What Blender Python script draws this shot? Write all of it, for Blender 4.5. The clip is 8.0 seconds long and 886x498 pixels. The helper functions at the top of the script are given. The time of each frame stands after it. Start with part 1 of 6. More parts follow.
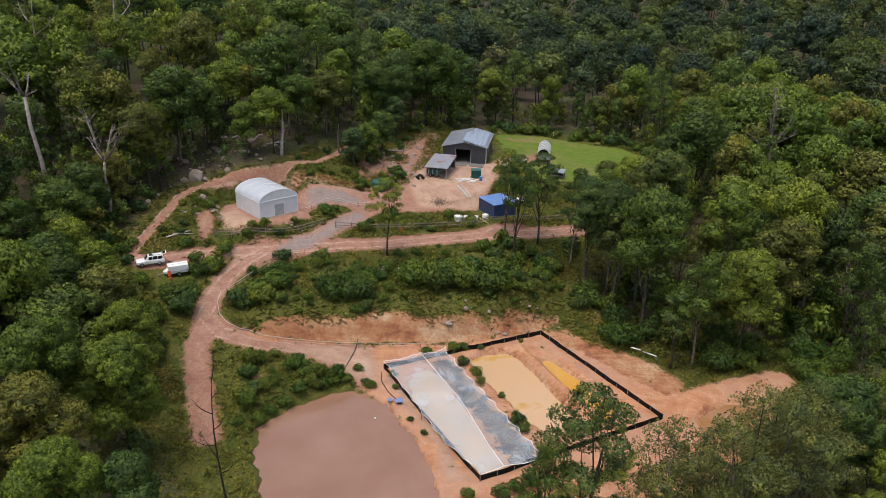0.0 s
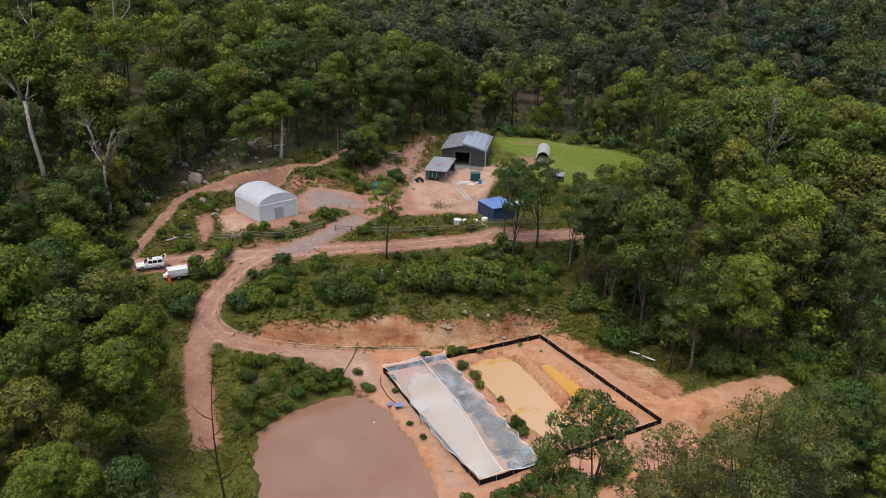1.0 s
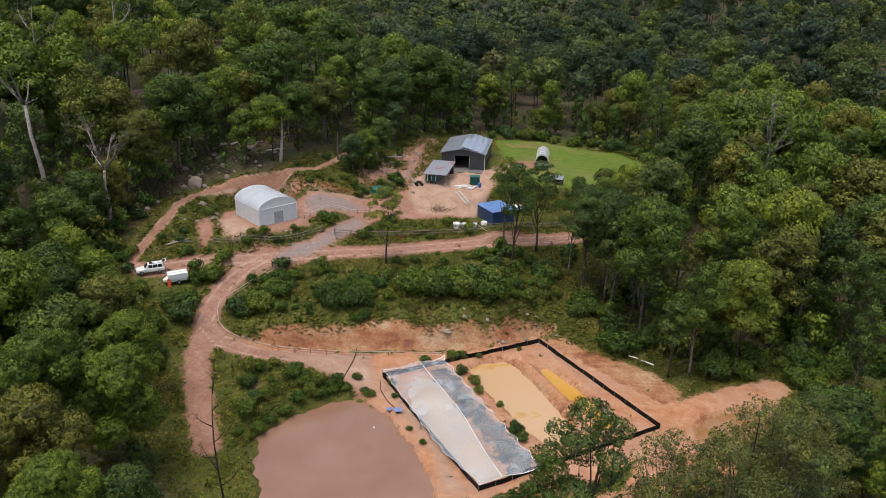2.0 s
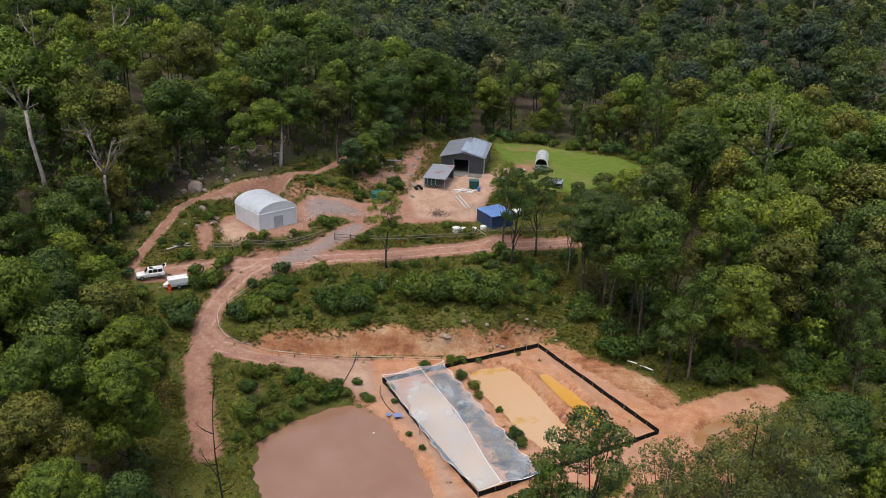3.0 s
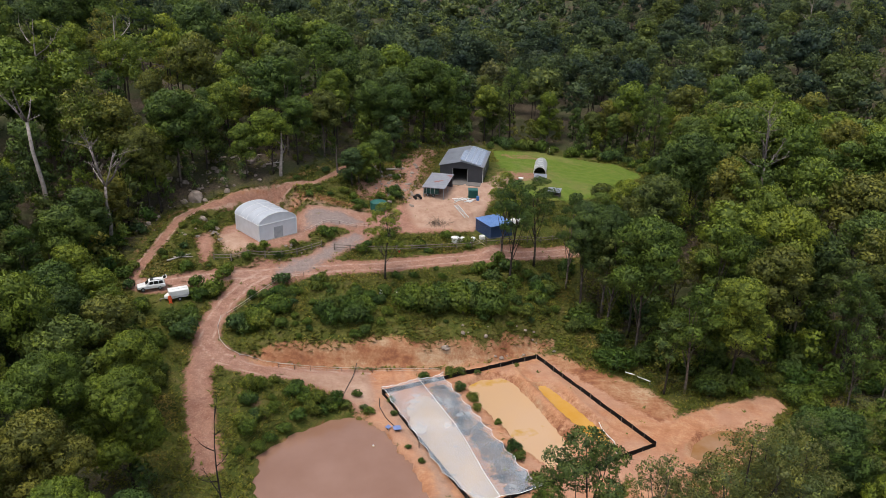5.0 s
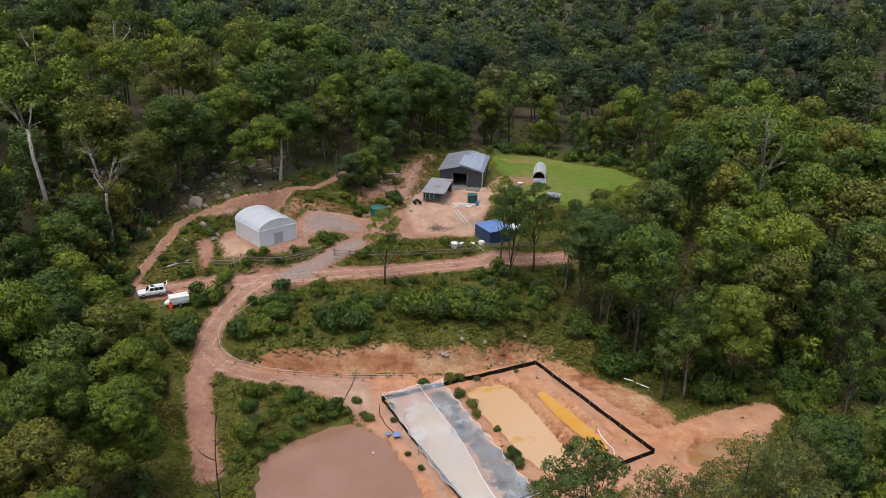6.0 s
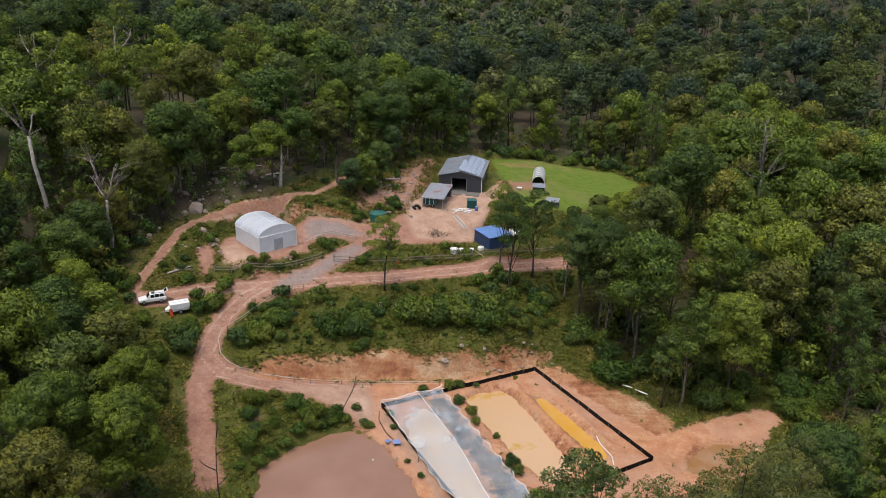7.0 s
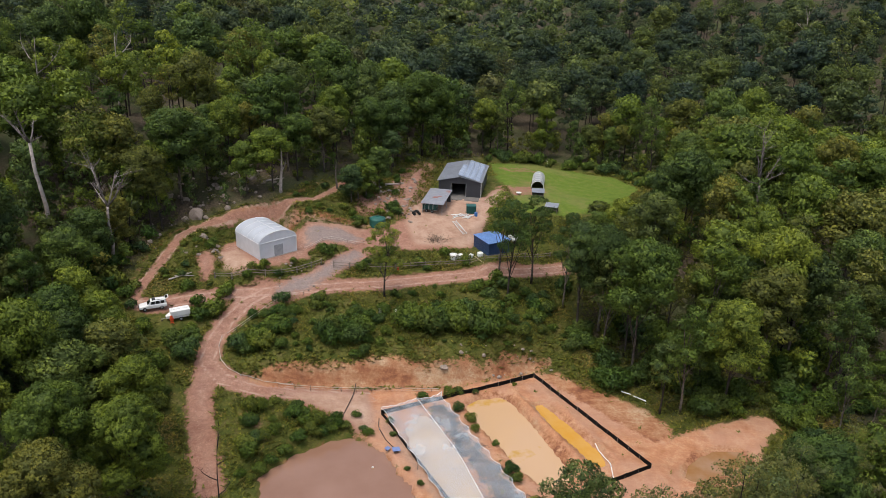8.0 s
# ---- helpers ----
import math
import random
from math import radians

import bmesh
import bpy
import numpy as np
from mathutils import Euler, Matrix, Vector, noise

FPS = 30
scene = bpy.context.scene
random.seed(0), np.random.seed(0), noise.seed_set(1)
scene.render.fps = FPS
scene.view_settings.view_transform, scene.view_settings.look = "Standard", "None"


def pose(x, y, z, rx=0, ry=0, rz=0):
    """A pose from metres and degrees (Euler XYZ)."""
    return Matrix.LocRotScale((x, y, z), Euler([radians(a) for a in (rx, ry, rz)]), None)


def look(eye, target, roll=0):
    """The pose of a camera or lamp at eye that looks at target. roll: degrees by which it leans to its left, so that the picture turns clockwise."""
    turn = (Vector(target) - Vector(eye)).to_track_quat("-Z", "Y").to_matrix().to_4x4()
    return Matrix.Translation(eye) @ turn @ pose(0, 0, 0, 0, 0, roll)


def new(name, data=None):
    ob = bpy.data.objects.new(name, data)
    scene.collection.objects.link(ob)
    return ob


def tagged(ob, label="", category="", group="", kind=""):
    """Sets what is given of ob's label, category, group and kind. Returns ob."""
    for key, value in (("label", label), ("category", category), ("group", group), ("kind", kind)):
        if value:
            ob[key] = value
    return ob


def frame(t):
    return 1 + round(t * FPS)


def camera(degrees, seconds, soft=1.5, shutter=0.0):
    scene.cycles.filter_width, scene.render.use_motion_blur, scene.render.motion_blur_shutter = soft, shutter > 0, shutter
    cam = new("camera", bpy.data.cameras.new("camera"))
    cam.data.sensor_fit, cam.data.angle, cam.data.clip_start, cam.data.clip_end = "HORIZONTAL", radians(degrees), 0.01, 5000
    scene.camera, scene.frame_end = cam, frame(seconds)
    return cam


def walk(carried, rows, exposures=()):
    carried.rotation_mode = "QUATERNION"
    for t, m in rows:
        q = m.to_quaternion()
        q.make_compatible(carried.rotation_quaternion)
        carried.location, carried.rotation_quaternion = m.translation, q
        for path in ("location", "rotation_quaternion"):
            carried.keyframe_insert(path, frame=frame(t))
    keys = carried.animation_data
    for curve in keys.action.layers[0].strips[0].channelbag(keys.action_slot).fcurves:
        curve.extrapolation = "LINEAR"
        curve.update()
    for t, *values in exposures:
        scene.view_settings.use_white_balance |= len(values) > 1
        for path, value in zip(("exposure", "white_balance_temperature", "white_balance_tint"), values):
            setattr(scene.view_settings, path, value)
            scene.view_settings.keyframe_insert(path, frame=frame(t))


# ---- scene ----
cam = camera(61.86, 8.0, soft=0.6)
walk(cam, [
    (0.0, look((0.000, 0.000, 63.384), (0.000, 117.130, 16.944), 1.217)),
    (1.0, look((-0.035, 0.008, 64.139), (0.101, 117.140, 17.706), 1.274)),
    (2.0, look((-0.087, -0.001, 65.013), (0.173, 117.133, 18.589), 1.319)),
    (3.0, look((-0.144, -0.021, 66.006), (0.231, 117.116, 19.588), 1.354)),
    (4.0, look((-0.195, -0.048, 67.111), (0.285, 117.092, 20.701), 1.378)),
    (5.0, look((-0.238, -0.077, 68.318), (0.340, 117.065, 21.913), 1.395)),
    (6.0, look((-0.271, -0.110, 69.614), (0.398, 117.033, 23.212), 1.408)),
    (7.0, look((-0.297, -0.147, 70.980), (0.455, 116.996, 24.579), 1.424)),
    (8.0, look((-0.323, -0.193, 72.395), (0.507, 116.948, 25.990), 1.450)),
])

# ---------------------------------------------------------------- sky and sun
SUN_ELEVATION, SUN_TURN = 73.0, -140.0
world = bpy.data.worlds.new("overcast_sky")
scene.world = world
world.use_nodes = True
wt = world.node_tree
sky = wt.nodes.new("ShaderNodeTexSky")
sky.sky_type = "NISHITA"
sky.sun_disc = False
sky.sun_elevation, sky.sun_rotation = radians(SUN_ELEVATION), radians(SUN_TURN)
sky.air_density, sky.dust_density, sky.ozone_density = 1.0, 4.0, 1.0
haze = wt.nodes.new("ShaderNodeHueSaturation")
haze.inputs["Saturation"].default_value = 0.72
wt.links.new(sky.outputs[0], haze.inputs["Color"])
wt.links.new(haze.outputs[0], wt.nodes["Background"].inputs[0])
wt.nodes["Background"].inputs[1].default_value = 0.185
sun = new("sun", bpy.data.lights.new("sun", "SUN"))
sun.data.energy, sun.data.angle, sun.data.color = 1.45, radians(32), (1.0, 0.94, 0.85)
_e, _a = radians(SUN_ELEVATION), radians(SUN_TURN)
sun.matrix_world = look((0, 0, 120), Vector((0, 0, 120)) - Vector((math.sin(_a) * math.cos(_e), math.cos(_a) * math.cos(_e), math.sin(_e))))
scene.view_settings.exposure = 0.17


# ---------------------------------------------------------------- materials
UNIT = 1.26  # metres to one unit of the plan below


class Nodes:
    """A short hand for building one node material."""

    def __init__(self, name, roughness=0.85, metallic=0.0, specular=0.3):
        self.m = bpy.data.materials.new(name)
        self.m.use_nodes = True
        self.t = self.m.node_tree
        self.b = self.t.nodes["Principled BSDF"]
        self.b.inputs["Roughness"].default_value = roughness
        self.b.inputs["Metallic"].default_value = metallic
        self.b.inputs["Specular IOR Level"].default_value = specular

    def node(self, kind):
        return self.t.nodes.new("ShaderNode" + kind)

    def link(self, a, b):
        self.t.links.new(a, b)

    def noise(self, scale, detail=4.0, rough=0.6, object_space=False):
        c = self.node("TexCoord") if object_space else self.node("NewGeometry")
        n = self.node("TexNoise")
        n.inputs["Scale"].default_value, n.inputs["Detail"].default_value, n.inputs["Roughness"].default_value = scale / (1 if object_space else UNIT), detail, rough
        self.link(c.outputs["Object" if object_space else "Position"], n.inputs["Vector"])
        return n.outputs["Fac"]

    def grain(self, scale, turn):
        """Noise drawn out into streaks along one way over the ground."""
        g, m, n = self.node("NewGeometry"), self.node("Mapping"), self.node("TexNoise")
        m.inputs["Rotation"].default_value = (0, 0, radians(turn))
        m.inputs["Scale"].default_value = (0.12, 2.2, 1)
        n.inputs["Scale"].default_value, n.inputs["Detail"].default_value, n.inputs["Roughness"].default_value = scale / UNIT, 5, 0.65
        self.link(g.outputs["Position"], m.inputs["Vector"])
        self.link(m.outputs[0], n.inputs["Vector"])
        return n.outputs["Fac"]

    def ramp(self, value, *stops):
        r = self.node("ValToRGB")
        while len(r.color_ramp.elements) < len(stops):
            r.color_ramp.elements.new(0.5)
        for e, (at, c) in zip(r.color_ramp.elements, stops):
            e.position, e.color = at, (*c, 1) if not isinstance(c, (int, float)) else (c, c, c, 1)
        self.link(value, r.inputs[0])
        return r.outputs[0]

    def mix(self, fac, a, b, mode="MIX"):
        n = self.node("Mix")
        n.data_type, n.blend_type = "RGBA", mode
        for socket, v in ((n.inputs[0], fac), (n.inputs[6], a), (n.inputs[7], b)):
            if isinstance(v, (int, float)):
                socket.default_value = v
            elif isinstance(v, tuple):
                socket.default_value = (*v, 1)
            else:
                self.link(v, socket)
        return n.outputs[2]

    def math(self, op, a, b=0.0, c=0.0):
        n = self.node("Math")
        n.operation = op
        for socket, v in zip(n.inputs, (a, b, c)):
            if isinstance(v, (int, float)):
                socket.default_value = v
            else:
                self.link(v, socket)
        return n.outputs[0]

    def step(self, value, lo, hi):
        n = self.node("MapRange")
        n.interpolation_type = "SMOOTHSTEP"
        self.link(value, n.inputs[0])
        n.inputs[1].default_value, n.inputs[2].default_value = lo, hi
        return n.outputs[0]

    def attribute(self, name):
        n = self.node("Attribute")
        n.attribute_name = name
        return n.outputs["Fac"]

    def bump(self, height, strength, distance=0.1):
        n = self.node("Bump")
        n.inputs["Strength"].default_value, n.inputs["Distance"].default_value = strength, distance
        self.link(height, n.inputs["Height"])
        self.link(n.outputs[0], self.b.inputs["Normal"])

    def colour(self, c):
        if isinstance(c, tuple):
            self.b.inputs["Base Color"].default_value = (*c, 1)
        else:
            self.link(c, self.b.inputs["Base Color"])
        return self


def plain(name, colour, roughness=0.7, metallic=0.0, wear=0.25, scale=3.0, specular=0.4):
    """Paint, steel or plastic with grime at two scales."""
    n = Nodes(name, roughness, metallic, specular)
    big, fine = n.noise(scale * 0.35, 3), n.noise(scale * 6, 4)
    dark = tuple(c * (1 - wear) for c in colour)
    light = tuple(min(1, c * (1 + wear * 0.5)) for c in colour)
    c = n.ramp(big, (0.3, dark), (0.7, light))
    n.colour(n.mix(0.35, c, n.ramp(fine, (0.35, dark), (0.65, light))))
    n.bump(fine, 0.08, 0.02)
    return n.m


def ground_material():
    n = Nodes("earth_and_grass", 0.95, 0, 0.15)
    fine, mid, big, tiny = n.noise(2.4, 6, 0.7), n.noise(0.55, 6, 0.65), n.noise(0.07, 5, 0.65), n.noise(8.0, 5, 0.7)
    ragged = n.math("MULTIPLY_ADD", mid, 3.6, n.math("MULTIPLY_ADD", fine, 2.4, -3.0))
    grit = n.math("MULTIPLY_ADD", tiny, 0.5, n.math("MULTIPLY", fine, 0.5))
    # undergrowth: green, straw and bare litter
    grass = n.ramp(mid, (0.30, (0.042, 0.060, 0.010)), (0.45, (0.084, 0.094, 0.017)), (0.58, (0.130, 0.119, 0.029)), (0.74, (0.176, 0.126, 0.063)))
    grass = n.mix(n.step(grit, 0.38, 0.62), n.mix(0.65, grass, (0.02, 0.035, 0.008)), grass)
    litter = n.ramp(fine, (0.32, (0.040, 0.031, 0.022)), (0.5, (0.070, 0.056, 0.036)), (0.68, (0.13, 0.095, 0.072)))
    litter = n.mix(n.step(tiny, 0.58, 0.66), litter, (0.21, 0.155, 0.13))
    litter = n.mix(n.step(big, 0.4, 0.6), litter, n.mix(0.5, litter, (0.05, 0.085, 0.02)))
    c = n.mix(n.step(n.math("ADD", n.attribute("wood"), ragged), 2.0, -2.0), grass, litter)
    lawn = n.ramp(mid, (0.32, (0.089, 0.144, 0.018)), (0.55, (0.130, 0.185, 0.025)), (0.72, (0.178, 0.174, 0.052)))
    lawn = n.mix(n.step(grit, 0.35, 0.65), n.mix(0.4, lawn, (0.05, 0.08, 0.014)), lawn)
    lawn = n.mix(n.step(big, 0.5, 0.62), lawn, n.mix(0.35, lawn, (0.22, 0.17, 0.08)))
    c = n.mix(n.step(n.math("ADD", n.attribute("lawn"), ragged), 1.0, -0.6), c, lawn)
    dirt = n.ramp(mid, (0.30, (0.244, 0.126, 0.091)), (0.5, (0.361, 0.210, 0.157)), (0.68, (0.462, 0.302, 0.231)))
    dirt = n.mix(n.step(big, 0.42, 0.6), n.mix(0.35, dirt, (0.34, 0.155, 0.09)), dirt)
    dirt = n.mix(n.step(grit, 0.40, 0.62), n.mix(0.58, dirt, (0.19, 0.095, 0.066)), dirt)
    dirt = n.mix(n.step(tiny, 0.60, 0.70), dirt, (0.54, 0.40, 0.32))
    dirt = n.mix(n.math("MULTIPLY", n.step(n.math("ADD", n.attribute("dirt"), n.math("MULTIPLY", ragged, 0.5)), -1.6, 0.1), 0.6), dirt, n.ramp(fine, (0.35, (0.20, 0.092, 0.058)), (0.65, (0.36, 0.19, 0.13))))
    dirt = n.mix(n.math("MULTIPLY", n.step(n.math("ADD", n.attribute("rut"), n.math("MULTIPLY", ragged, 0.12)), 0.32, 0.08), 0.75), dirt, n.ramp(fine, (0.35, (0.33, 0.205, 0.155)), (0.65, (0.52, 0.37, 0.29))))
    c = n.mix(n.step(n.math("ADD", n.attribute("dirt"), n.math("MULTIPLY", ragged, 0.75)), 0.35, -0.25), c, dirt)
    gravel = n.ramp(grit, (0.36, (0.171, 0.149, 0.140)), (0.64, (0.288, 0.248, 0.234)))
    c = n.mix(n.math("MULTIPLY", n.step(n.math("ADD", n.attribute("gravel"), n.math("MULTIPLY", ragged, 0.8)), 0.4, -1.2), 0.78), c, gravel)
    clay = n.ramp(mid, (0.30, (0.348, 0.148, 0.072)), (0.5, (0.488, 0.247, 0.133)), (0.68, (0.576, 0.351, 0.203)))
    clay = n.mix(n.step(grit, 0.40, 0.62), n.mix(0.5, clay, (0.31, 0.125, 0.064)), clay)
    clay = n.mix(n.step(n.grain(0.5, 64.6), 0.5, 0.62), clay, n.mix(0.2, clay, (0.24, 0.115, 0.066)))
    clay = n.mix(n.step(big, 0.40, 0.58), n.mix(0.6, clay, (0.42, 0.25, 0.175)), clay)
    c = n.mix(n.step(n.math("ADD", n.attribute("clay"), n.math("MULTIPLY", ragged, 0.85)), 0.35, -0.3), c, clay)
    cut = n.ramp(n.math("MULTIPLY_ADD", n.grain(0.7, -14), 0.22, n.math("MULTIPLY_ADD", n.noise(0.17, 6, 0.62), 0.62, n.math("MULTIPLY", fine, 0.16))), (0.40, (0.160, 0.062, 0.032)), (0.46, (0.304, 0.132, 0.064)), (0.52, (0.384, 0.204, 0.108)), (0.60, (0.480, 0.336, 0.208)))
    cut = n.mix(n.step(grit, 0.42, 0.60), n.mix(0.35, cut, (0.22, 0.095, 0.055)), cut)
    c = n.mix(n.step(n.math("ADD", n.attribute("cut"), n.math("MULTIPLY", ragged, 0.6)), 0.35, -0.5), c, cut)
    tan = n.ramp(mid, (0.30, (0.311, 0.188, 0.133)), (0.5, (0.422, 0.277, 0.203)), (0.68, (0.496, 0.354, 0.270)))
    tan = n.mix(n.step(grit, 0.40, 0.62), n.mix(0.4, tan, (0.30, 0.18, 0.12)), tan)
    c = n.mix(n.step(n.math("ADD", n.attribute("tan"), n.math("MULTIPLY", ragged, 0.8)), 0.6, -0.9), c, tan)
    mire = n.ramp(mid, (0.35, (0.026, 0.036, 0.042)), (0.62, (0.16, 0.12, 0.095)))
    c = n.mix(n.step(n.math("ADD", n.attribute("mire"), n.math("MULTIPLY", ragged, 1.3)), 0.6, -0.4), c, mire)
    n.colour(c)
    n.bump(n.math("MULTIPLY_ADD", mid, 1.6, n.math("MULTIPLY_ADD", fine, 1.4, tiny)), 0.6, 0.18)
    return n.m


def water_material(name, deep, shallow, scale=0.12, lo=0.35, hi=0.68):
    n = Nodes(name, 0.09, 0, 0.5)
    n.colour(n.ramp(n.noise(scale, 4), (lo, deep), (hi, shallow)))
    n.bump(n.noise(2.0, 2), 0.03, 0.02)
    return n.m


def leaf_material(name, tones, rough=0.6):
    """Foliage: the tone runs from plant to plant, and a little from puff to puff."""
    n = Nodes(name, rough, 0, 0.22)
    tone = n.math("FRACT", n.math("ADD", n.attribute("tone"), n.node("ObjectInfo").outputs["Random"]))
    c = n.ramp(tone, *[(i / (len(tones) - 1), t) for i, t in enumerate(tones)])
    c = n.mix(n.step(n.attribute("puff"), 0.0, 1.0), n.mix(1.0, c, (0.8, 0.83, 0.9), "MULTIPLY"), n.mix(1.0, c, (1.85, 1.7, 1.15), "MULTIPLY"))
    fleck = n.noise(4.2, 3, 0.7)
    c = n.mix(n.step(fleck, 0.34, 0.64), n.mix(1.0, c, (0.84, 0.87, 0.92), "MULTIPLY"), n.mix(1.0, c, (1.14, 1.12, 1.0), "MULTIPLY"))
    n.colour(c)
    out = n.t.nodes["Material Output"]
    thin = n.node("BsdfTranslucent")
    n.link(c, thin.inputs[0])
    mixed = n.node("MixShader")
    mixed.inputs[0].default_value = 0.3
    n.link(n.b.outputs[0], mixed.inputs[1])
    n.link(thin.outputs[0], mixed.inputs[2])
    n.link(mixed.outputs[0], out.inputs[0])
    return n.m


def bark_material(name, dark, pale, low=0.45, high=0.7):
    n = Nodes(name, 0.9, 0, 0.2)
    streak = n.noise(1.6, 5, 0.65, True)
    shade = n.math("ADD", streak, n.math("MULTIPLY_ADD", n.node("ObjectInfo").outputs["Random"], 0.3, -0.15))
    n.colour(n.ramp(shade, (low, dark), (high, pale)))
    n.bump(n.noise(7, 4, 0.6, True), 0.5, 0.05)
    return n.m


def net_material():
    n = Nodes("white_netting", 0.6, 0, 0.3)
    n.colour(n.ramp(n.noise(0.9, 4), (0.3, (0.50, 0.57, 0.64)), (0.7, (0.68, 0.74, 0.80))))
    clear = n.node("BsdfTransparent")
    mixed = n.node("MixShader")
    # whiter patches of cover put reflected light into the netting
    n.link(n.ramp(n.noise(0.3, 5, 0.6), (0.32, 0.10), (0.5, 0.24), (0.68, 0.42)), mixed.inputs[0])
    n.link(clear.outputs[0], mixed.inputs[1])
    n.link(n.b.outputs[0], mixed.inputs[2])
    n.link(mixed.outputs[0], n.t.nodes["Material Output"].inputs[0])
    return n.m


def film_material(name, tint):
    n = Nodes(name, 0.35, 0, 0.5)
    n.colour(n.ramp(n.noise(0.8, 3, 0.6, True), (0.3, tuple(v * 0.85 for v in tint)), (0.7, tint)))
    n.b.inputs["Transmission Weight"].default_value = 0.0
    thin = n.node("BsdfTranslucent")
    thin.inputs[0].default_value = (*tint, 1)
    mixed = n.node("MixShader")
    mixed.inputs[0].default_value = 0.25
    n.link(n.b.outputs[0], mixed.inputs[1])
    n.link(thin.outputs[0], mixed.inputs[2])
    n.link(mixed.outputs[0], n.t.nodes["Material Output"].inputs[0])
    return n.m


def corrugated(name, colour, roughness=0.4, metallic=0.3, pitch=9.0, axis=0):
    n = Nodes(name, roughness, metallic, 0.5)
    c = n.node("TexCoord")
    w = n.node("TexWave")
    w.bands_direction = "XYZ"[axis]
    w.inputs["Scale"].default_value = pitch
    n.link(c.outputs["Object"], w.inputs["Vector"])
    big = n.noise(0.5, 4)
    n.colour(n.ramp(big, (0.3, tuple(v * 0.8 for v in colour)), (0.75, tuple(min(1, v * 1.15) for v in colour))))
    n.bump(w.outputs["Fac"], 0.5, 0.03)
    return n.m


GROUND = ground_material()
GUM_TONES = [(0.063, 0.106, 0.026), (0.140, 0.185, 0.029), (0.058, 0.100, 0.046), (0.166, 0.205, 0.032), (0.087, 0.135, 0.028), (0.048, 0.080, 0.026), (0.146, 0.148, 0.035), (0.067, 0.109, 0.040), (0.129, 0.180, 0.030), (0.058, 0.100, 0.029)]
LEAF = leaf_material("gum_leaves", GUM_TONES)
DRY_LEAF = leaf_material("dry_gum_leaves", [(0.105, 0.124, 0.044), (0.140, 0.146, 0.047), (0.087, 0.119, 0.047), (0.105, 0.124, 0.044)])
# far gums in darker, bluer tones, with haze and cloud shade in the colour
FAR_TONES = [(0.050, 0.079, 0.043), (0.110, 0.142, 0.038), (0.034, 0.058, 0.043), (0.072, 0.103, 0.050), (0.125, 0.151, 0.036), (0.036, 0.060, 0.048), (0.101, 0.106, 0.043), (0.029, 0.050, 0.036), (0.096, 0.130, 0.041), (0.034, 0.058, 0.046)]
FAR_LEAF = leaf_material("hazed_gum_leaves", FAR_TONES)
SHRUB = leaf_material("shrub_leaves", [(0.042, 0.086, 0.019), (0.089, 0.134, 0.025), (0.044, 0.084, 0.035), (0.126, 0.152, 0.029), (0.038, 0.076, 0.023), (0.105, 0.147, 0.025), (0.042, 0.086, 0.019)])
HERB = leaf_material("herb_leaves", [(0.080, 0.100, 0.018), (0.125, 0.128, 0.026), (0.055, 0.084, 0.020), (0.155, 0.142, 0.036), (0.075, 0.105, 0.020), (0.110, 0.122, 0.022), (0.080, 0.100, 0.018)])
GRASS = leaf_material("grass_blades", [(0.078, 0.094, 0.016), (0.125, 0.118, 0.024), (0.200, 0.146, 0.058), (0.105, 0.112, 0.020), (0.078, 0.094, 0.016)], 0.8)
BARK = bark_material("gum_bark", (0.045, 0.036, 0.030), (0.20, 0.165, 0.135))
DEADWOOD = bark_material("bleached_wood", (0.11, 0.092, 0.082), (0.40, 0.345, 0.31), 0.38, 0.7)
CHARRED = bark_material("burnt_bark", (0.010, 0.009, 0.008), (0.04, 0.034, 0.03))
ROCK = plain("granite", (0.30, 0.245, 0.205), 0.95, 0, 0.45, 1.2, 0.15)


# ---------------------------------------------------------------- the lie of the land
GRID_X = np.array([-260.0, -100, -45, -30, -10, 10, 30, 60, 120, 260])
GRID_Y = np.array([-60.0, 20, 60, 80, 90, 100, 110, 120, 135, 150, 175, 230, 400, 700])
# heights from south to north, on the western and the eastern lines
WEST_PROFILES = [
    [4, 6, 10, 13, 15, 18, 21, 25, 30, 33, 36, 38, 36, 40],
    [0, 2, 6, 9, 11, 13, 15.5, 18, 22, 24.5, 27, 27, 24, 34],
    [-3, 0, 1.5, 4, 6.5, 9.0, 11.0, 12.8, 17.5, 20.5, 23, 22, 18, 30],
    [-4, -1, 0, 3, 4.8, 6.6, 9.2, 13.3, 17, 19, 21, 19, 15, 28],
    [-5, -2, -0.5, 0.3, 1.4, 5, 7, 8.7, 11.6, 13.2, 14, 14, 12, 26],
]
EAST_PROFILES = [
    [-5, -3, -0.7, 0, 0.8, 3.6, 5.8, 7.6, 10.6, 11.3, 11, 11, 11, 24],
    [-6, -4, -1.2, -0.2, 0.2, 1.0, 3.3, 5.6, 8, 9.5, 9, 10, 13, 26],
    [-7, -5, -3, -0.6, 0.4, 0.9, 1.8, 3.7, 6.6, 8, 7.5, 11, 24, 34],
    [-7, -5, -4, -3, -2.5, -2, -1, 0.5, 2.5, 3.5, 5, 15.5, 40, 52],
    [-4, -3, -2, -1, -1, 0, 1, 2, 4, 6, 9, 22, 48, 60],
]


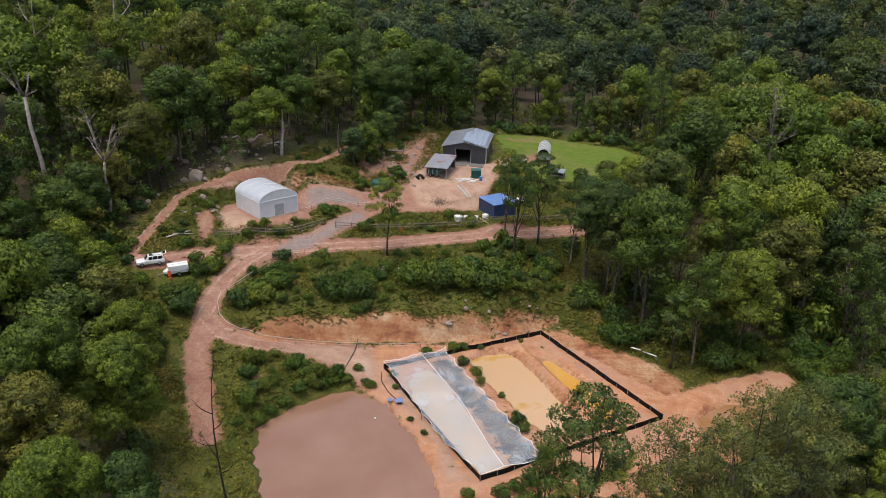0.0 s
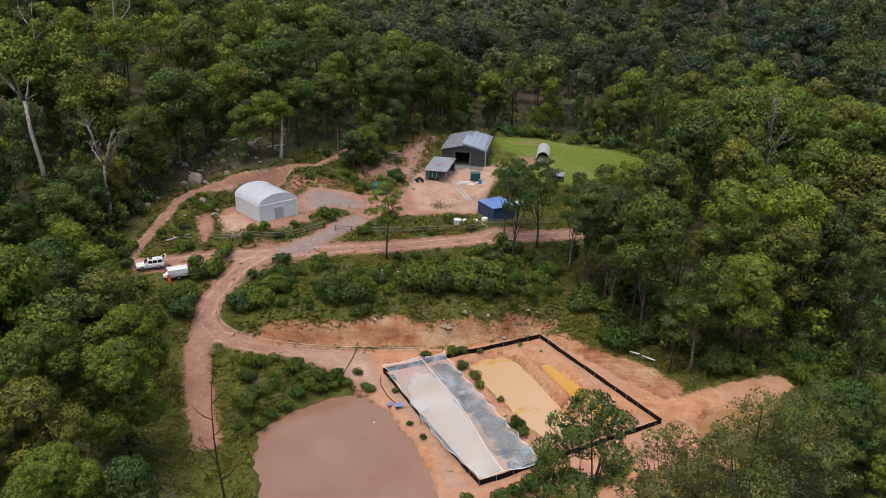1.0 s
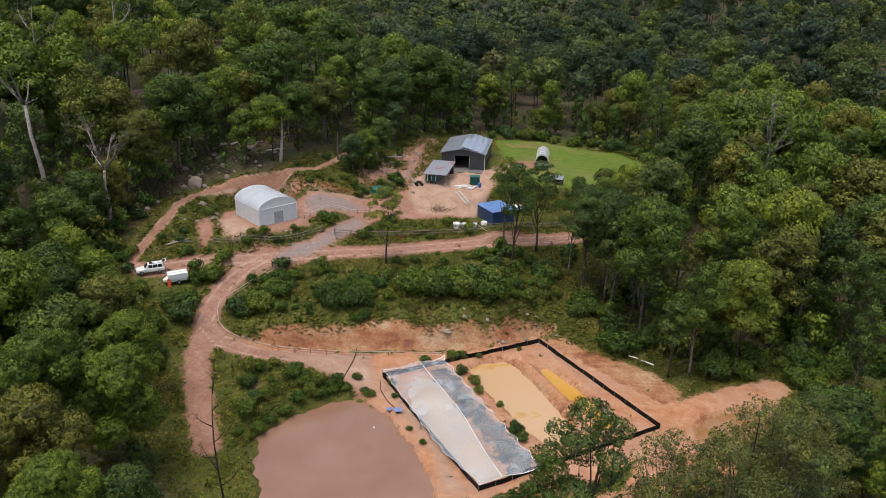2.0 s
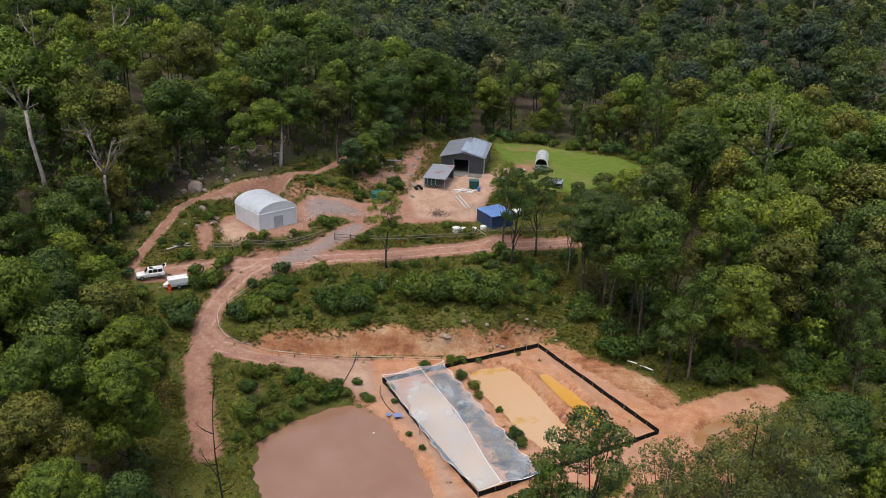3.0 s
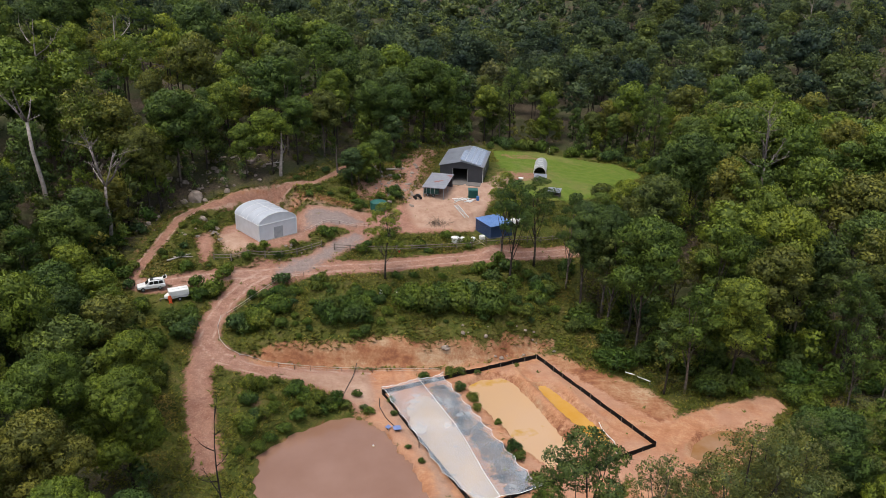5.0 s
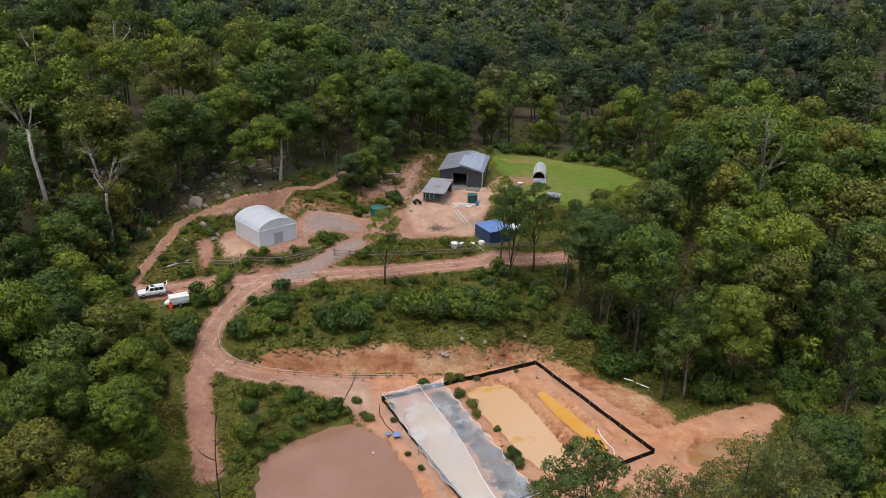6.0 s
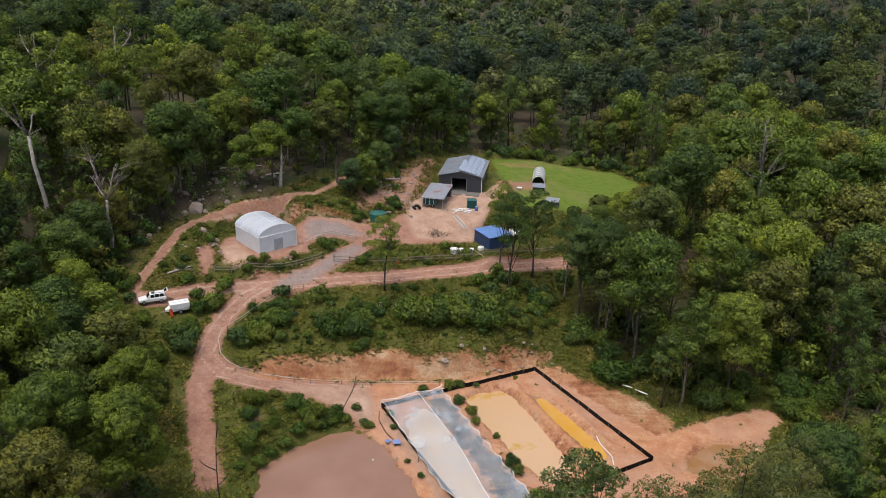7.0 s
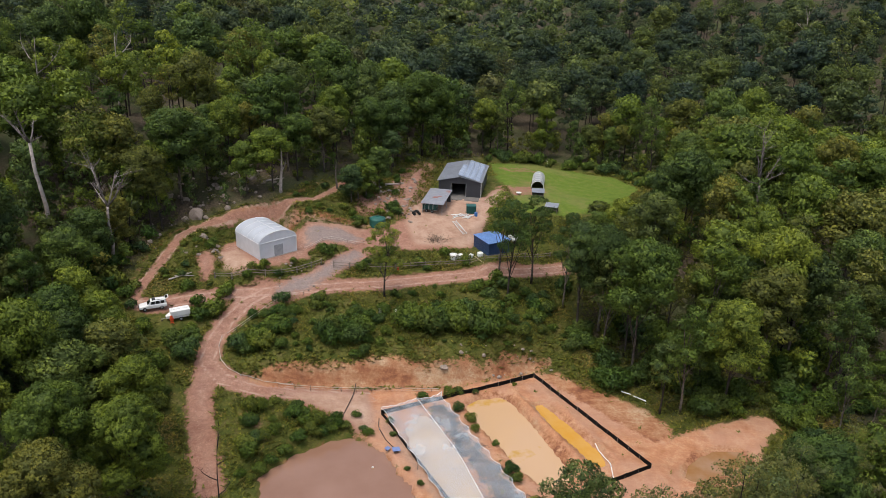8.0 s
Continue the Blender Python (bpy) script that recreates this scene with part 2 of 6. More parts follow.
def spline_weights(knots, v):
    """Cubic (Catmull-Rom) weights of uneven knots at the values v: index and four weights."""
    v = np.clip(v, knots[0], knots[-1] - 1e-6)
    i = np.clip(np.searchsorted(knots, v, side="right") - 1, 0, len(knots) - 2)
    ends = np.concatenate([[2 * knots[0] - knots[1]], knots, [2 * knots[-1] - knots[-2]]])
    p0, p1, p2, p3 = (ends[i + k] for k in range(4))
    h, u = p2 - p1, (v - p1) / (p2 - p1)
    h00, h10 = 2 * u**3 - 3 * u**2 + 1, u**3 - 2 * u**2 + u
    h01, h11 = -2 * u**3 + 3 * u**2, u**3 - u**2
    a, b = h / (p2 - p0) * 0.8, h / (p3 - p1) * 0.8
    return i, (-h10 * a, h00 - h11 * b, h01 + h10 * a, h11 * b)


def base_height(x, y):
    z = np.array(WEST_PROFILES + EAST_PROFILES, float)
    z = np.pad(z, 1, mode="edge")
    i, wx = spline_weights(GRID_X, x)
    j, wy = spline_weights(GRID_Y, y)
    out = 0.0
    for a in range(4):
        for b in range(4):
            out = out + wx[a] * wy[b] * z[i + a, j + b]
    return out


def outline_distance(x, y, ring):
    """Signed distance to a closed outline, negative inside."""
    x, y = np.asarray(x, float), np.asarray(y, float)
    best, inside = np.full(x.shape, 1e9), np.zeros(x.shape, bool)
    for (ax, ay), (bx, by) in zip(ring, ring[1:] + ring[:1]):
        dx, dy = bx - ax, by - ay
        s = np.clip(((x - ax) * dx + (y - ay) * dy) / (dx * dx + dy * dy), 0, 1)
        best = np.minimum(best, np.hypot(x - ax - s * dx, y - ay - s * dy))
        if dy:
            inside ^= ((ay > y) != (by > y)) & (x < ax + (y - ay) * dx / dy)
    return np.where(inside, -best, best)


def line_distance(x, y, line):
    """Distance to an open line of points."""
    best = np.full(np.shape(x), 1e9)
    for (ax, ay), (bx, by) in zip(line, line[1:]):
        dx, dy = bx - ax, by - ay
        s = np.clip(((x - ax) * dx + (y - ay) * dy) / (dx * dx + dy * dy), 0, 1)
        best = np.minimum(best, np.hypot(x - ax - s * dx, y - ay - s * dy))
    return best


def nearest_on(x, y, line):
    """The nearest places on an open line of points, and how far they are."""
    best, px, py = np.full(np.shape(x), 1e9), np.zeros(np.shape(x)), np.zeros(np.shape(x))
    for (ax, ay), (bx, by) in zip(line, line[1:]):
        dx, dy = bx - ax, by - ay
        s = np.clip(((x - ax) * dx + (y - ay) * dy) / (dx * dx + dy * dy), 0, 1)
        d = np.hypot(x - ax - s * dx, y - ay - s * dy)
        px, py, best = np.where(d < best, ax + s * dx, px), np.where(d < best, ay + s * dy, py), np.minimum(d, best)
    return px, py, best


def smooth(v, lo, hi):
    u = np.clip((v - lo) / (hi - lo), 0, 1)
    return u * u * (3 - 2 * u)


POND = [(-20.6, 71.3), (-19.3, 73.2), (-17.0, 75.6), (-14.4, 77.9), (-11.9, 79.0), (-8.9, 78.6), (-6.0, 75.8), (-4.2, 72.0), (-2.5, 69.0), (-1.2, 65.7), (-0.2, 62.0), (0.4, 57.0), (-2.0, 51.0), (-8.0, 48.0), (-14.0, 50.0), (-16.6, 56.0), (-18.2, 61.5), (-19.8, 66.0)]
POND_LEVEL = -0.55
PEN = (-7.4, 84.0)
PEN_U, PEN_V = (0.9035, 0.4286), (0.4286, -0.9035)


def pen(u, v):
    """A place in the fenced settling yard: u along its upper side, v down the slope."""
    return PEN[0] + u * PEN_U[0] + v * PEN_V[0], PEN[1] + u * PEN_U[1] + v * PEN_V[1]


PEN_RING = [pen(0, 0), pen(24, 0), pen(26.1, 23.6), pen(1.3, 24.7)]
BASIN_NET = [pen(*p) for p in [(3.6, 2.3), (5.2, 2.1), (6.2, 4.4), (5.8, 9.3), (5.5, 14.6), (5.0, 19.7), (5.0, 23.4), (2.2, 23.2), (1.4, 19), (1.0, 14), (1.1, 8.8), (1.9, 4.4)]]
BASIN_MID = [pen(*p) for p in [(11.4, 2.6), (13.6, 1.5), (16.8, 2.2), (17.8, 5), (17.4, 12.3), (16.9, 17.5), (16.2, 21.2), (12.6, 21.4), (11.6, 17.1), (11.6, 12.7), (11.2, 7.7)]]
BASIN_SMALL = [pen(*p) for p in [(20.2, 6.2), (21.4, 6.2), (22.1, 11.5), (22.4, 17.7), (21.8, 20.8), (20.4, 20.6), (20.0, 12.9)]]
GREENHOUSE = [(-30.6, 110.6), (-22.8, 117.6), (-29.8, 125.4), (-37.4, 118.6)]
SHED_PAD = [(-2.5, 141.5), (9.8, 139.5), (14.0, 161.0), (0.5, 163.0)]
BLUE_PAD = [(4.6, 125.0), (8.6, 118.6), (13.8, 122.6), (10.0, 130.4)]
PUDDLE = [(30.4, 73.2), (31.4, 75.4), (33.2, 77.2), (36.3, 78.8), (39.0, 78.6), (39.4, 77.0), (36.4, 74.4), (32.6, 72.2)]
HILL_TRACK = [(-45.0, 98.2), (-45.6, 101.5), (-45.2, 104.5), (-44.7, 109.4), (-44.4, 113.5), (-44.0, 117.6), (-42.3, 120.2), (-39.4, 122.3), (-35.2, 125.2), (-30.9, 127.8), (-26.7, 129.2), (-23.3, 131.8), (-20.7, 137.2), (-18.4, 145.0)]
BANK_FOOT = [(-26.0, 86.2), (-18.0, 88.0), (-10.0, 89.6), (2.0, 91.0), (14.0, 95.0), (18.0, 97.0)]


def ground_height(x, y):
    x, y = np.asarray(x, float), np.asarray(y, float)
    z = base_height(x, y)
    foot = np.interp(x, [p[0] for p in BANK_FOOT], [p[1] for p in BANK_FOOT])
    north = y - foot
    ends = smooth(x, -29, -22) * (1 - smooth(x, 12, 20))
    z = z + ends * (2.1 * smooth(north, 0, 2.6) * (1 - smooth(north, 4, 15)) - 0.5 * smooth(-north, -1.0, 0.3) * (1 - smooth(-north, 1, 6)))
    px, py, d = nearest_on(x, y, HILL_TRACK)
    bench = 1 - smooth(d, 1.0, 2.6)
    z = z * (1 - bench) + base_height(px, py) * bench
    for ring, level, blend in ((PEN_RING, 0.0, 4.5), (GREENHOUSE, 10.4, 4.5), (SHED_PAD, 11.35, 5.0), (BLUE_PAD, 8.3, 3.0)):
        near = 1 - smooth(outline_distance(x, y, ring), 0.6, blend)
        z = z * (1 - near) + level * near
    for ring, level, depth, rim in ((POND, POND_LEVEL, 1.2, 0.5), (BASIN_NET, -0.35, 0.7, 0.15), (BASIN_MID, -0.35, 0.8, 0.3), (BASIN_SMALL, -0.3, 0.6, 0.3), (PUDDLE, -0.95, 0.6, 0.3)):
        d = outline_distance(x, y, ring) + (0.3 if ring is POND else 0.12) * (np.sin(x * 1.3 + 0.9 * np.sin(y * 0.8)) * np.sin(y * 1.7 + x * 0.6) + 0.5 * np.sin(x * 3.1 - y * 2.3))
        shore = 1 - smooth(d, 0.7, 2.6)
        z = z * (1 - shore) + (level + rim) * shore
        inside = smooth(-d, -0.35, 0.5)
        z = z * (1 - inside) + (level - depth) * inside
    # spoil ridges between the basins, and rills worn into the cut bank
    for a, b, tall, wide in (((18.9, 2.5), (18.6, 22.0), 0.85, 1.0), ((23.3, 4.0), (23.1, 21.0), 0.45, 0.9), ((10.2, 1.0), (9.9, 23.0), 0.12, 1.2), ((12.0, 0.8), (22.0, 2.2), 0.4, 1.2)):
        z = z + tall * (1 - smooth(line_distance(x, y, [pen(*a), pen(*b)]), 0, wide))
    face = ends * smooth(north, -0.4, 0.6) * (1 - smooth(north, 2.4, 4.2))
    z = z - face * (0.18 * np.abs(np.sin(x * 1.1 + 0.8 * np.sin(x * 0.37))) + 0.16 * np.abs(np.sin(x * 2.9 + 1.0)))
    return z


# ---------------------------------------------------------------- building helpers
def mesh_of(name, verts, faces, material, tone=None, flat=True):
    me = bpy.data.meshes.new(name)
    me.from_pydata(verts, [], faces)
    if tone is not None:
        me.attributes.new("tone", "FLOAT", "POINT").data.foreach_set("value", np.asarray(tone, np.float32))
    me.materials.append(material)
    if not flat:
        me.shade_smooth()
    me.update()
    return me


def lump_shape(seed):
    """A rounded clump of foliage: points and faces of an uneven ball with a flattened foot."""
    bm = bmesh.new()
    bmesh.ops.create_icosphere(bm, subdivisions=1, radius=1)
    points = []
    for v in bm.verts:
        k = 1 + 0.42 * noise.noise(v.co * 1.7 + Vector((seed * 5.3, 0, 0))) + 0.2 * noise.noise(v.co * 4.1 + Vector((0, seed * 3.1, 0)))
        points.append((v.co.x * k, v.co.y * k, v.co.z * k * (1 if v.co.z > 0 else 0.6)))
    faces = [[v.index for v in f.verts] for f in bm.faces]
    bm.free()
    return np.array(points), np.array(faces)


class Foliage:
    """Points, triangles, soft normals and a shade for each puff of one plant's leaves."""

    def __init__(self, points, faces, normals, puff):
        self.points, self.faces, self.normals, self.puff = points, faces, normals, puff

    def moved(self, turn, wide, tall, at):
        c, n = math.cos(turn), math.sin(turn)
        spin = np.array([[c, -n, 0], [n, c, 0], [0, 0, 1.0]])
        return Foliage((self.points * (wide, wide, tall)) @ spin.T + at, self.faces, self.normals @ spin.T, self.puff)


def foliage(name, plants, material, tones=None):
    """One mesh of the leaves of one or of many plants; tones are given plant by plant or point by point."""
    starts = np.cumsum([0] + [len(p.points) for p in plants])
    points = np.concatenate([p.points for p in plants])
    faces = np.concatenate([p.faces + k for p, k in zip(plants, starts)])
    tone = np.zeros(len(points)) if tones is None else tones if len(tones) == len(points) else np.repeat(tones, np.diff(starts))
    me = bpy.data.meshes.new(name)
    me.vertices.add(len(points))
    me.loops.add(faces.size)
    me.polygons.add(len(faces))
    me.vertices.foreach_set("co", points.astype(np.float32).ravel())
    me.loops.foreach_set("vertex_index", faces.astype(np.int32).ravel())
    me.polygons.foreach_set("loop_start", np.arange(0, faces.size, 3, dtype=np.int32))
    me.attributes.new("tone", "FLOAT", "POINT").data.foreach_set("value", np.asarray(tone, np.float32))
    me.attributes.new("puff", "FLOAT", "POINT").data.foreach_set("value", np.concatenate([p.puff for p in plants]).astype(np.float32))
    me.materials.append(material)
    me.update(calc_edges=True)
    me.shade_smooth()
    me.normals_split_custom_set_from_vertices(np.concatenate([p.normals for p in plants]).astype(np.float32))
    return me


def part(name, bm, material, parent, label="", flat=True):
    """A bmesh, or a ready mesh, as one mesh object under a thing or a part."""
    if isinstance(bm, bmesh.types.BMesh):
        me = bpy.data.meshes.new(name)
        bmesh.ops.recalc_face_normals(bm, faces=bm.faces)
        bm.to_mesh(me)
        bm.free()
        me.materials.append(material)
        if not flat:
            me.shade_smooth()
    else:
        me = bm
    ob = new(name, me)
    ob.parent = parent
    if label:
        tagged(ob, label)
    return ob


def laid_out(name, me, m=Matrix()):
    """A mesh of its own, at a pose of the plan."""
    ob = new(name, me)
    ob.matrix_basis = Matrix.Scale(UNIT, 4) @ m
    return ob


def empty(name, m, label, category, group=""):
    ob = new(name)
    ob.empty_display_size = 0.3
    ob.matrix_basis = Matrix.Scale(UNIT, 4) @ m
    return tagged(ob, label, category, group)


def box(bm, x0, x1, y0, y1, z0, z1, bevel=0.0, m=None):
    made = bmesh.ops.create_cube(bm, size=1, matrix=Matrix.Translation(((x0 + x1) / 2, (y0 + y1) / 2, (z0 + z1) / 2)) @ Matrix.Diagonal((x1 - x0, y1 - y0, z1 - z0, 1)))["verts"]
    if bevel:
        edges = list({e for v in made for e in v.link_edges})
        made = bmesh.ops.bevel(bm, geom=edges, offset=bevel, segments=2, profile=0.6, affect="EDGES")["verts"]
    if m is not None:
        bmesh.ops.transform(bm, matrix=m, verts=[v for v in made if v.is_valid])
    return bm


def boxed(*a, **k):
    return box(bmesh.new(), *a, **k)


def tube(bm, points, radii, sides=8, caps=True):
    """A tapered tube along points."""
    points = [Vector(p) for p in points]
    rings = []
    for i, p in enumerate(points):
        d = (points[min(i + 1, len(points) - 1)] - points[max(i - 1, 0)]).normalized()
        a = d.orthogonal().normalized() if i == 0 else (side - d * side.dot(d)).normalized()
        side = a
        b = d.cross(a)
        r = radii[i] if hasattr(radii, "__len__") else radii
        rings.append([bm.verts.new(p + (a * math.cos(2 * math.pi * k / sides) + b * math.sin(2 * math.pi * k / sides)) * r) for k in range(sides)])
    for r0, r1 in zip(rings, rings[1:]):
        for k in range(sides):
            bm.faces.new((r0[k], r0[(k + 1) % sides], r1[(k + 1) % sides], r1[k]))
    if caps:
        bm.faces.new(rings[0][::-1])
        bm.faces.new(rings[-1])
    return bm


def tubed(points, radii, sides=8):
    return tube(bmesh.new(), points, radii, sides)


def gz(x, y):
    return float(ground_height(np.array([x]), np.array([y]))[0])


def stand(x, y, turn=0.0, scale=1.0, sink=0.0):
    return Matrix.Translation((x, y, gz(x, y) - sink)) @ Matrix.Rotation(radians(turn), 4, "Z") @ Matrix.Scale(scale, 4)


# ---------------------------------------------------------------- ground sheet
LOWER_ROAD = [(-27.2, 105.6), (-29.6, 102.7), (-31.3, 97.8), (-32.2, 92.3), (-31.6, 88.6), (-29.0, 85.9), (-25.1, 85.2), (-19.4, 86.0), (-10.6, 87.4), (-4.0, 87.6)]
SPUR = [(-31.6, 88.6), (-30.8, 82.1), (-29.3, 76.9), (-27.5, 72.5), (-25.6, 67.9)]
UPPER_ROAD = [(-27.2, 105.6), (-21.4, 107.2), (-16.3, 109.0), (-9.2, 110.9), (-1.9, 113.3), (7.5, 116.0), (17.4, 118.7), (21.6, 120.3), (29.2, 123.7), (38.0, 130.0)]
DRIVE = [(-24.7, 106.1), (-20.1, 110.6), (-17.0, 114.6), (-14.4, 118.0), (-12.5, 121.5)]
CAR_TRACK = [(-27.2, 105.6), (-32.9, 104.1), (-38.0, 101.2), (-42.1, 98.4), (-44.4, 98.2)]
EAST_TRACK = [(26.8, 75.4), (30.5, 77.8), (34.0, 80.0), (39.0, 82.0), (44.0, 83.5)]
YARD = [(-25.0, 123.6), (-18.6, 126.0), (-13.1, 127.0), (-6.7, 132.0), (-5.6, 139.0), (-1.0, 145.0), (9.0, 145.5), (12.0, 152.0), (15.0, 149.5), (10.5, 138.0), (8.0, 130.5), (5.6, 124.6), (1.8, 123.6), (-5.1, 122.0), (-12.1, 121.4), (-15.9, 119.4), (-22.6, 115.6), (-24.3, 116.6)]
GREENHOUSE_YARD = [(-36.9, 113.7), (-37.6, 118.8), (-33.4, 121.8), (-29.8, 124.6), (-24.4, 123.8), (-14.2, 123.5), (-14.0, 121.7), (-20.9, 115.0), (-25.8, 110.8), (-29.6, 108.9), (-34.5, 110.0)]
SPOIL = [(-39.8, 111.7), (-38.2, 114.1), (-36.8, 112.2), (-36.1, 107.9), (-37.1, 105.3)]
CUTTING = [(-4.7, 130.9), (-4.2, 138.6), (-2.6, 151.2), (-1.8, 166.3), (-5.1, 166.9), (-7.9, 158.1), (-9.8, 148.9), (-9.4, 143), (-12.8, 144.0), (-16.6, 136.0), (-15.2, 131.0), (-11.7, 132.4), (-9.7, 137.0), (-8.0, 132.5), (-8.0, 124.2), (-6.2, 123.9)]
TERRACE = [(-21.1, 86.4), (-9.9, 89.3), (1.8, 90.7), (14.7, 95.7), (17.6, 94.0), (21.5, 90.6), (25.2, 88.9), (29.6, 85.0), (31.0, 82.4), (30.6, 80.2), (26.9, 71.4), (19.4, 66.4), (11.2, 61.1), (4.0, 57.0), (1.2, 50.0), (-2.0, 50.0), (-0.9, 62.0), (-5.0, 73.4), (-7.6, 77.0), (-9.6, 79.4), (-12.9, 81.8), (-18.3, 84.0)]
BANK = [(-25.5, 86.6), (-22.0, 88.5), (-13.9, 90.6), (-7.0, 92.7), (-2.5, 91.9), (0.2, 92.4), (6.0, 93.6), (13.5, 96.6), (16.6, 96.2), (14.3, 95.5), (1.8, 91.0), (-10.7, 89.4), (-21.2, 87.2)]
SCRAPE = [(-26.7, 80.0), (-24.9, 81.6), (-21.8, 80.1), (-19.8, 75.5), (-21.0, 74.4), (-23.2, 77.1)]
EAST_FLAT = [(24.0, 72.0), (27.1, 77.4), (32.3, 80.5), (39.1, 82.9), (44.3, 84.5), (44.8, 82.2), (42.2, 79.0), (40.6, 75.0), (36.0, 70.0), (30.0, 64.0), (22.0, 60.0), (12.0, 57.0), (9.0, 54.0), (12.0, 60.0), (20.0, 64.0)]
ISLAND = [(-22.2, 115.5), (-21.2, 117.9), (-17.6, 119.7), (-15.1, 119.6), (-15.6, 117.2), (-17.9, 114.6), (-20.5, 113.0)]
LAWN = [(11.7, 174.8), (24.4, 178.7), (42.5, 172.5), (46.0, 163.5), (36.0, 147.0), (24.8, 141.0), (17.0, 140.0), (14.6, 151.3), (12.6, 160.8)]
CLEARING = [(-20, 30), (-23, 58), (-32, 67), (-37, 75), (-45, 83), (-50, 87), (-50.5, 94), (-48.2, 104), (-47.6, 113), (-46.2, 119.5), (-39, 124.8), (-31.4, 128), (-27, 133), (-23, 140), (-18, 148), (-13.6, 151), (-7, 160), (2, 171), (12, 181), (26, 184), (45, 178), (51, 166), (53, 158), (46, 143), (38, 129), (32, 121), (24.5, 115), (22, 106), (24, 97), (30, 90), (32, 85.5), (40, 87.5), (50, 86), (52, 80), (48, 72), (42, 66), (34, 61), (26, 56), (15, 52), (8, 50), (4, 30)]


def sheet_lines(lo, hi, step):
    fine = np.arange(lo, hi + step / 2, step)
    return np.concatenate([[lo - 4000, lo - 2500, lo - 1500, lo - 900], np.linspace(lo - 600, lo - 3, 48), fine, np.linspace(hi + 3, hi + 600, 48), [hi + 900, hi + 1500, hi + 2500, hi + 4000]])


def build_ground():
    xs, ys = sheet_lines(-58, 62, 0.55), sheet_lines(52, 182, 0.55)
    gx, gy = (a.ravel() for a in np.meshgrid(xs, ys))
    z = ground_height(gx, gy)
    ruts = np.minimum.reduce([np.abs(line_distance(gx, gy, r) - 0.85) for r in (LOWER_ROAD, UPPER_ROAD, CAR_TRACK, HILL_TRACK)])
    z = z - 0.07 * (1 - smooth(ruts, 0.1, 0.5))
    rough = np.array([noise.fractal(Vector((a * 0.5, b * 0.5, 0)), 0.9, 2.1, 3) if -58 < a < 62 and 52 < b < 182 else 0.0 for a, b in zip(gx, gy)])
    z = z + 0.13 * rough * smooth(outline_distance(gx, gy, GREENHOUSE), 0, 2)
    nx, ny = len(xs), len(ys)
    i = np.arange(nx * ny).reshape(ny, nx)
    quads = np.stack([i[:-1, :-1], i[:-1, 1:], i[1:, 1:], i[1:, :-1]], -1).reshape(-1, 4)
    me = bpy.data.meshes.new("ground")
    me.vertices.add(nx * ny)
    me.loops.add(quads.size)
    me.polygons.add(len(quads))
    me.vertices.foreach_set("co", np.stack([gx, gy, z], -1).astype(np.float32).ravel())
    me.loops.foreach_set("vertex_index", quads.astype(np.int32).ravel())
    me.polygons.foreach_set("loop_start", np.arange(0, quads.size, 4, dtype=np.int32))
    dirt = np.minimum.reduce([
        line_distance(gx, gy, LOWER_ROAD) - 1.75, line_distance(gx, gy, SPUR) - 1.65, line_distance(gx, gy, UPPER_ROAD) - 1.9,
        line_distance(gx, gy, CAR_TRACK) - 1.7, line_distance(gx, gy, HILL_TRACK) - 0.9, line_distance(gx, gy, EAST_TRACK) - 1.9,
        line_distance(gx, gy, LOWER_ROAD[:2] + [(-24.0, 106.4)]) - 2.8, outline_distance(gx, gy, YARD), outline_distance(gx, gy, SPOIL),
        outline_distance(gx, gy, GREENHOUSE_YARD) + 0.4, np.maximum(outline_distance(gx, gy, CUTTING) - 0.3, -0.75), np.maximum(outline_distance(gx, gy, [(13, 171.4), (20.5, 174.4), (23.4, 172.6), (16, 169.4)]), 0.05), np.maximum(outline_distance(gx, gy, [(11.4, 153.2), (19.6, 157.4), (23.6, 154.4), (13, 147.6)]), -0.1)])
    dirt = np.minimum(dirt, outline_distance(gx, gy, TERRACE))
    dirt = np.maximum(dirt, -outline_distance(gx, gy, ISLAND))
    clay = np.minimum.reduce([np.maximum.reduce([outline_distance(gx, gy, TERRACE), (-9.0 - gx) * 0.4]), outline_distance(gx, gy, EAST_FLAT), line_distance(gx, gy, EAST_TRACK) - 1.9, outline_distance(gx, gy, BANK) - 0.3, outline_distance(gx, gy, SCRAPE) + 0.9, outline_distance(gx, gy, [(-35.4, 113.8), (-31.6, 112.4), (-29.4, 109.9), (-31, 108.6), (-34.5, 109.6)])])
    dirt = np.minimum(dirt, line_distance(gx, gy, DRIVE) - 1.8)
    gravel = np.minimum.reduce([line_distance(gx, gy, DRIVE[:4]) - 1.5, outline_distance(gx, gy, [(-24.4, 106.6), (-20.9, 106.9), (-20.0, 110.1), (-21.3, 111.0), (-23.5, 109.3)]) - 0.4, outline_distance(gx, gy, [(-23.4, 118.4), (-15.0, 121.4), (-13.0, 123.6), (-18.0, 125.2), (-24.4, 123.2)]), outline_distance(gx, gy, [(0.5, 137.5), (5.5, 137.0), (7, 146), (1.5, 147)])])
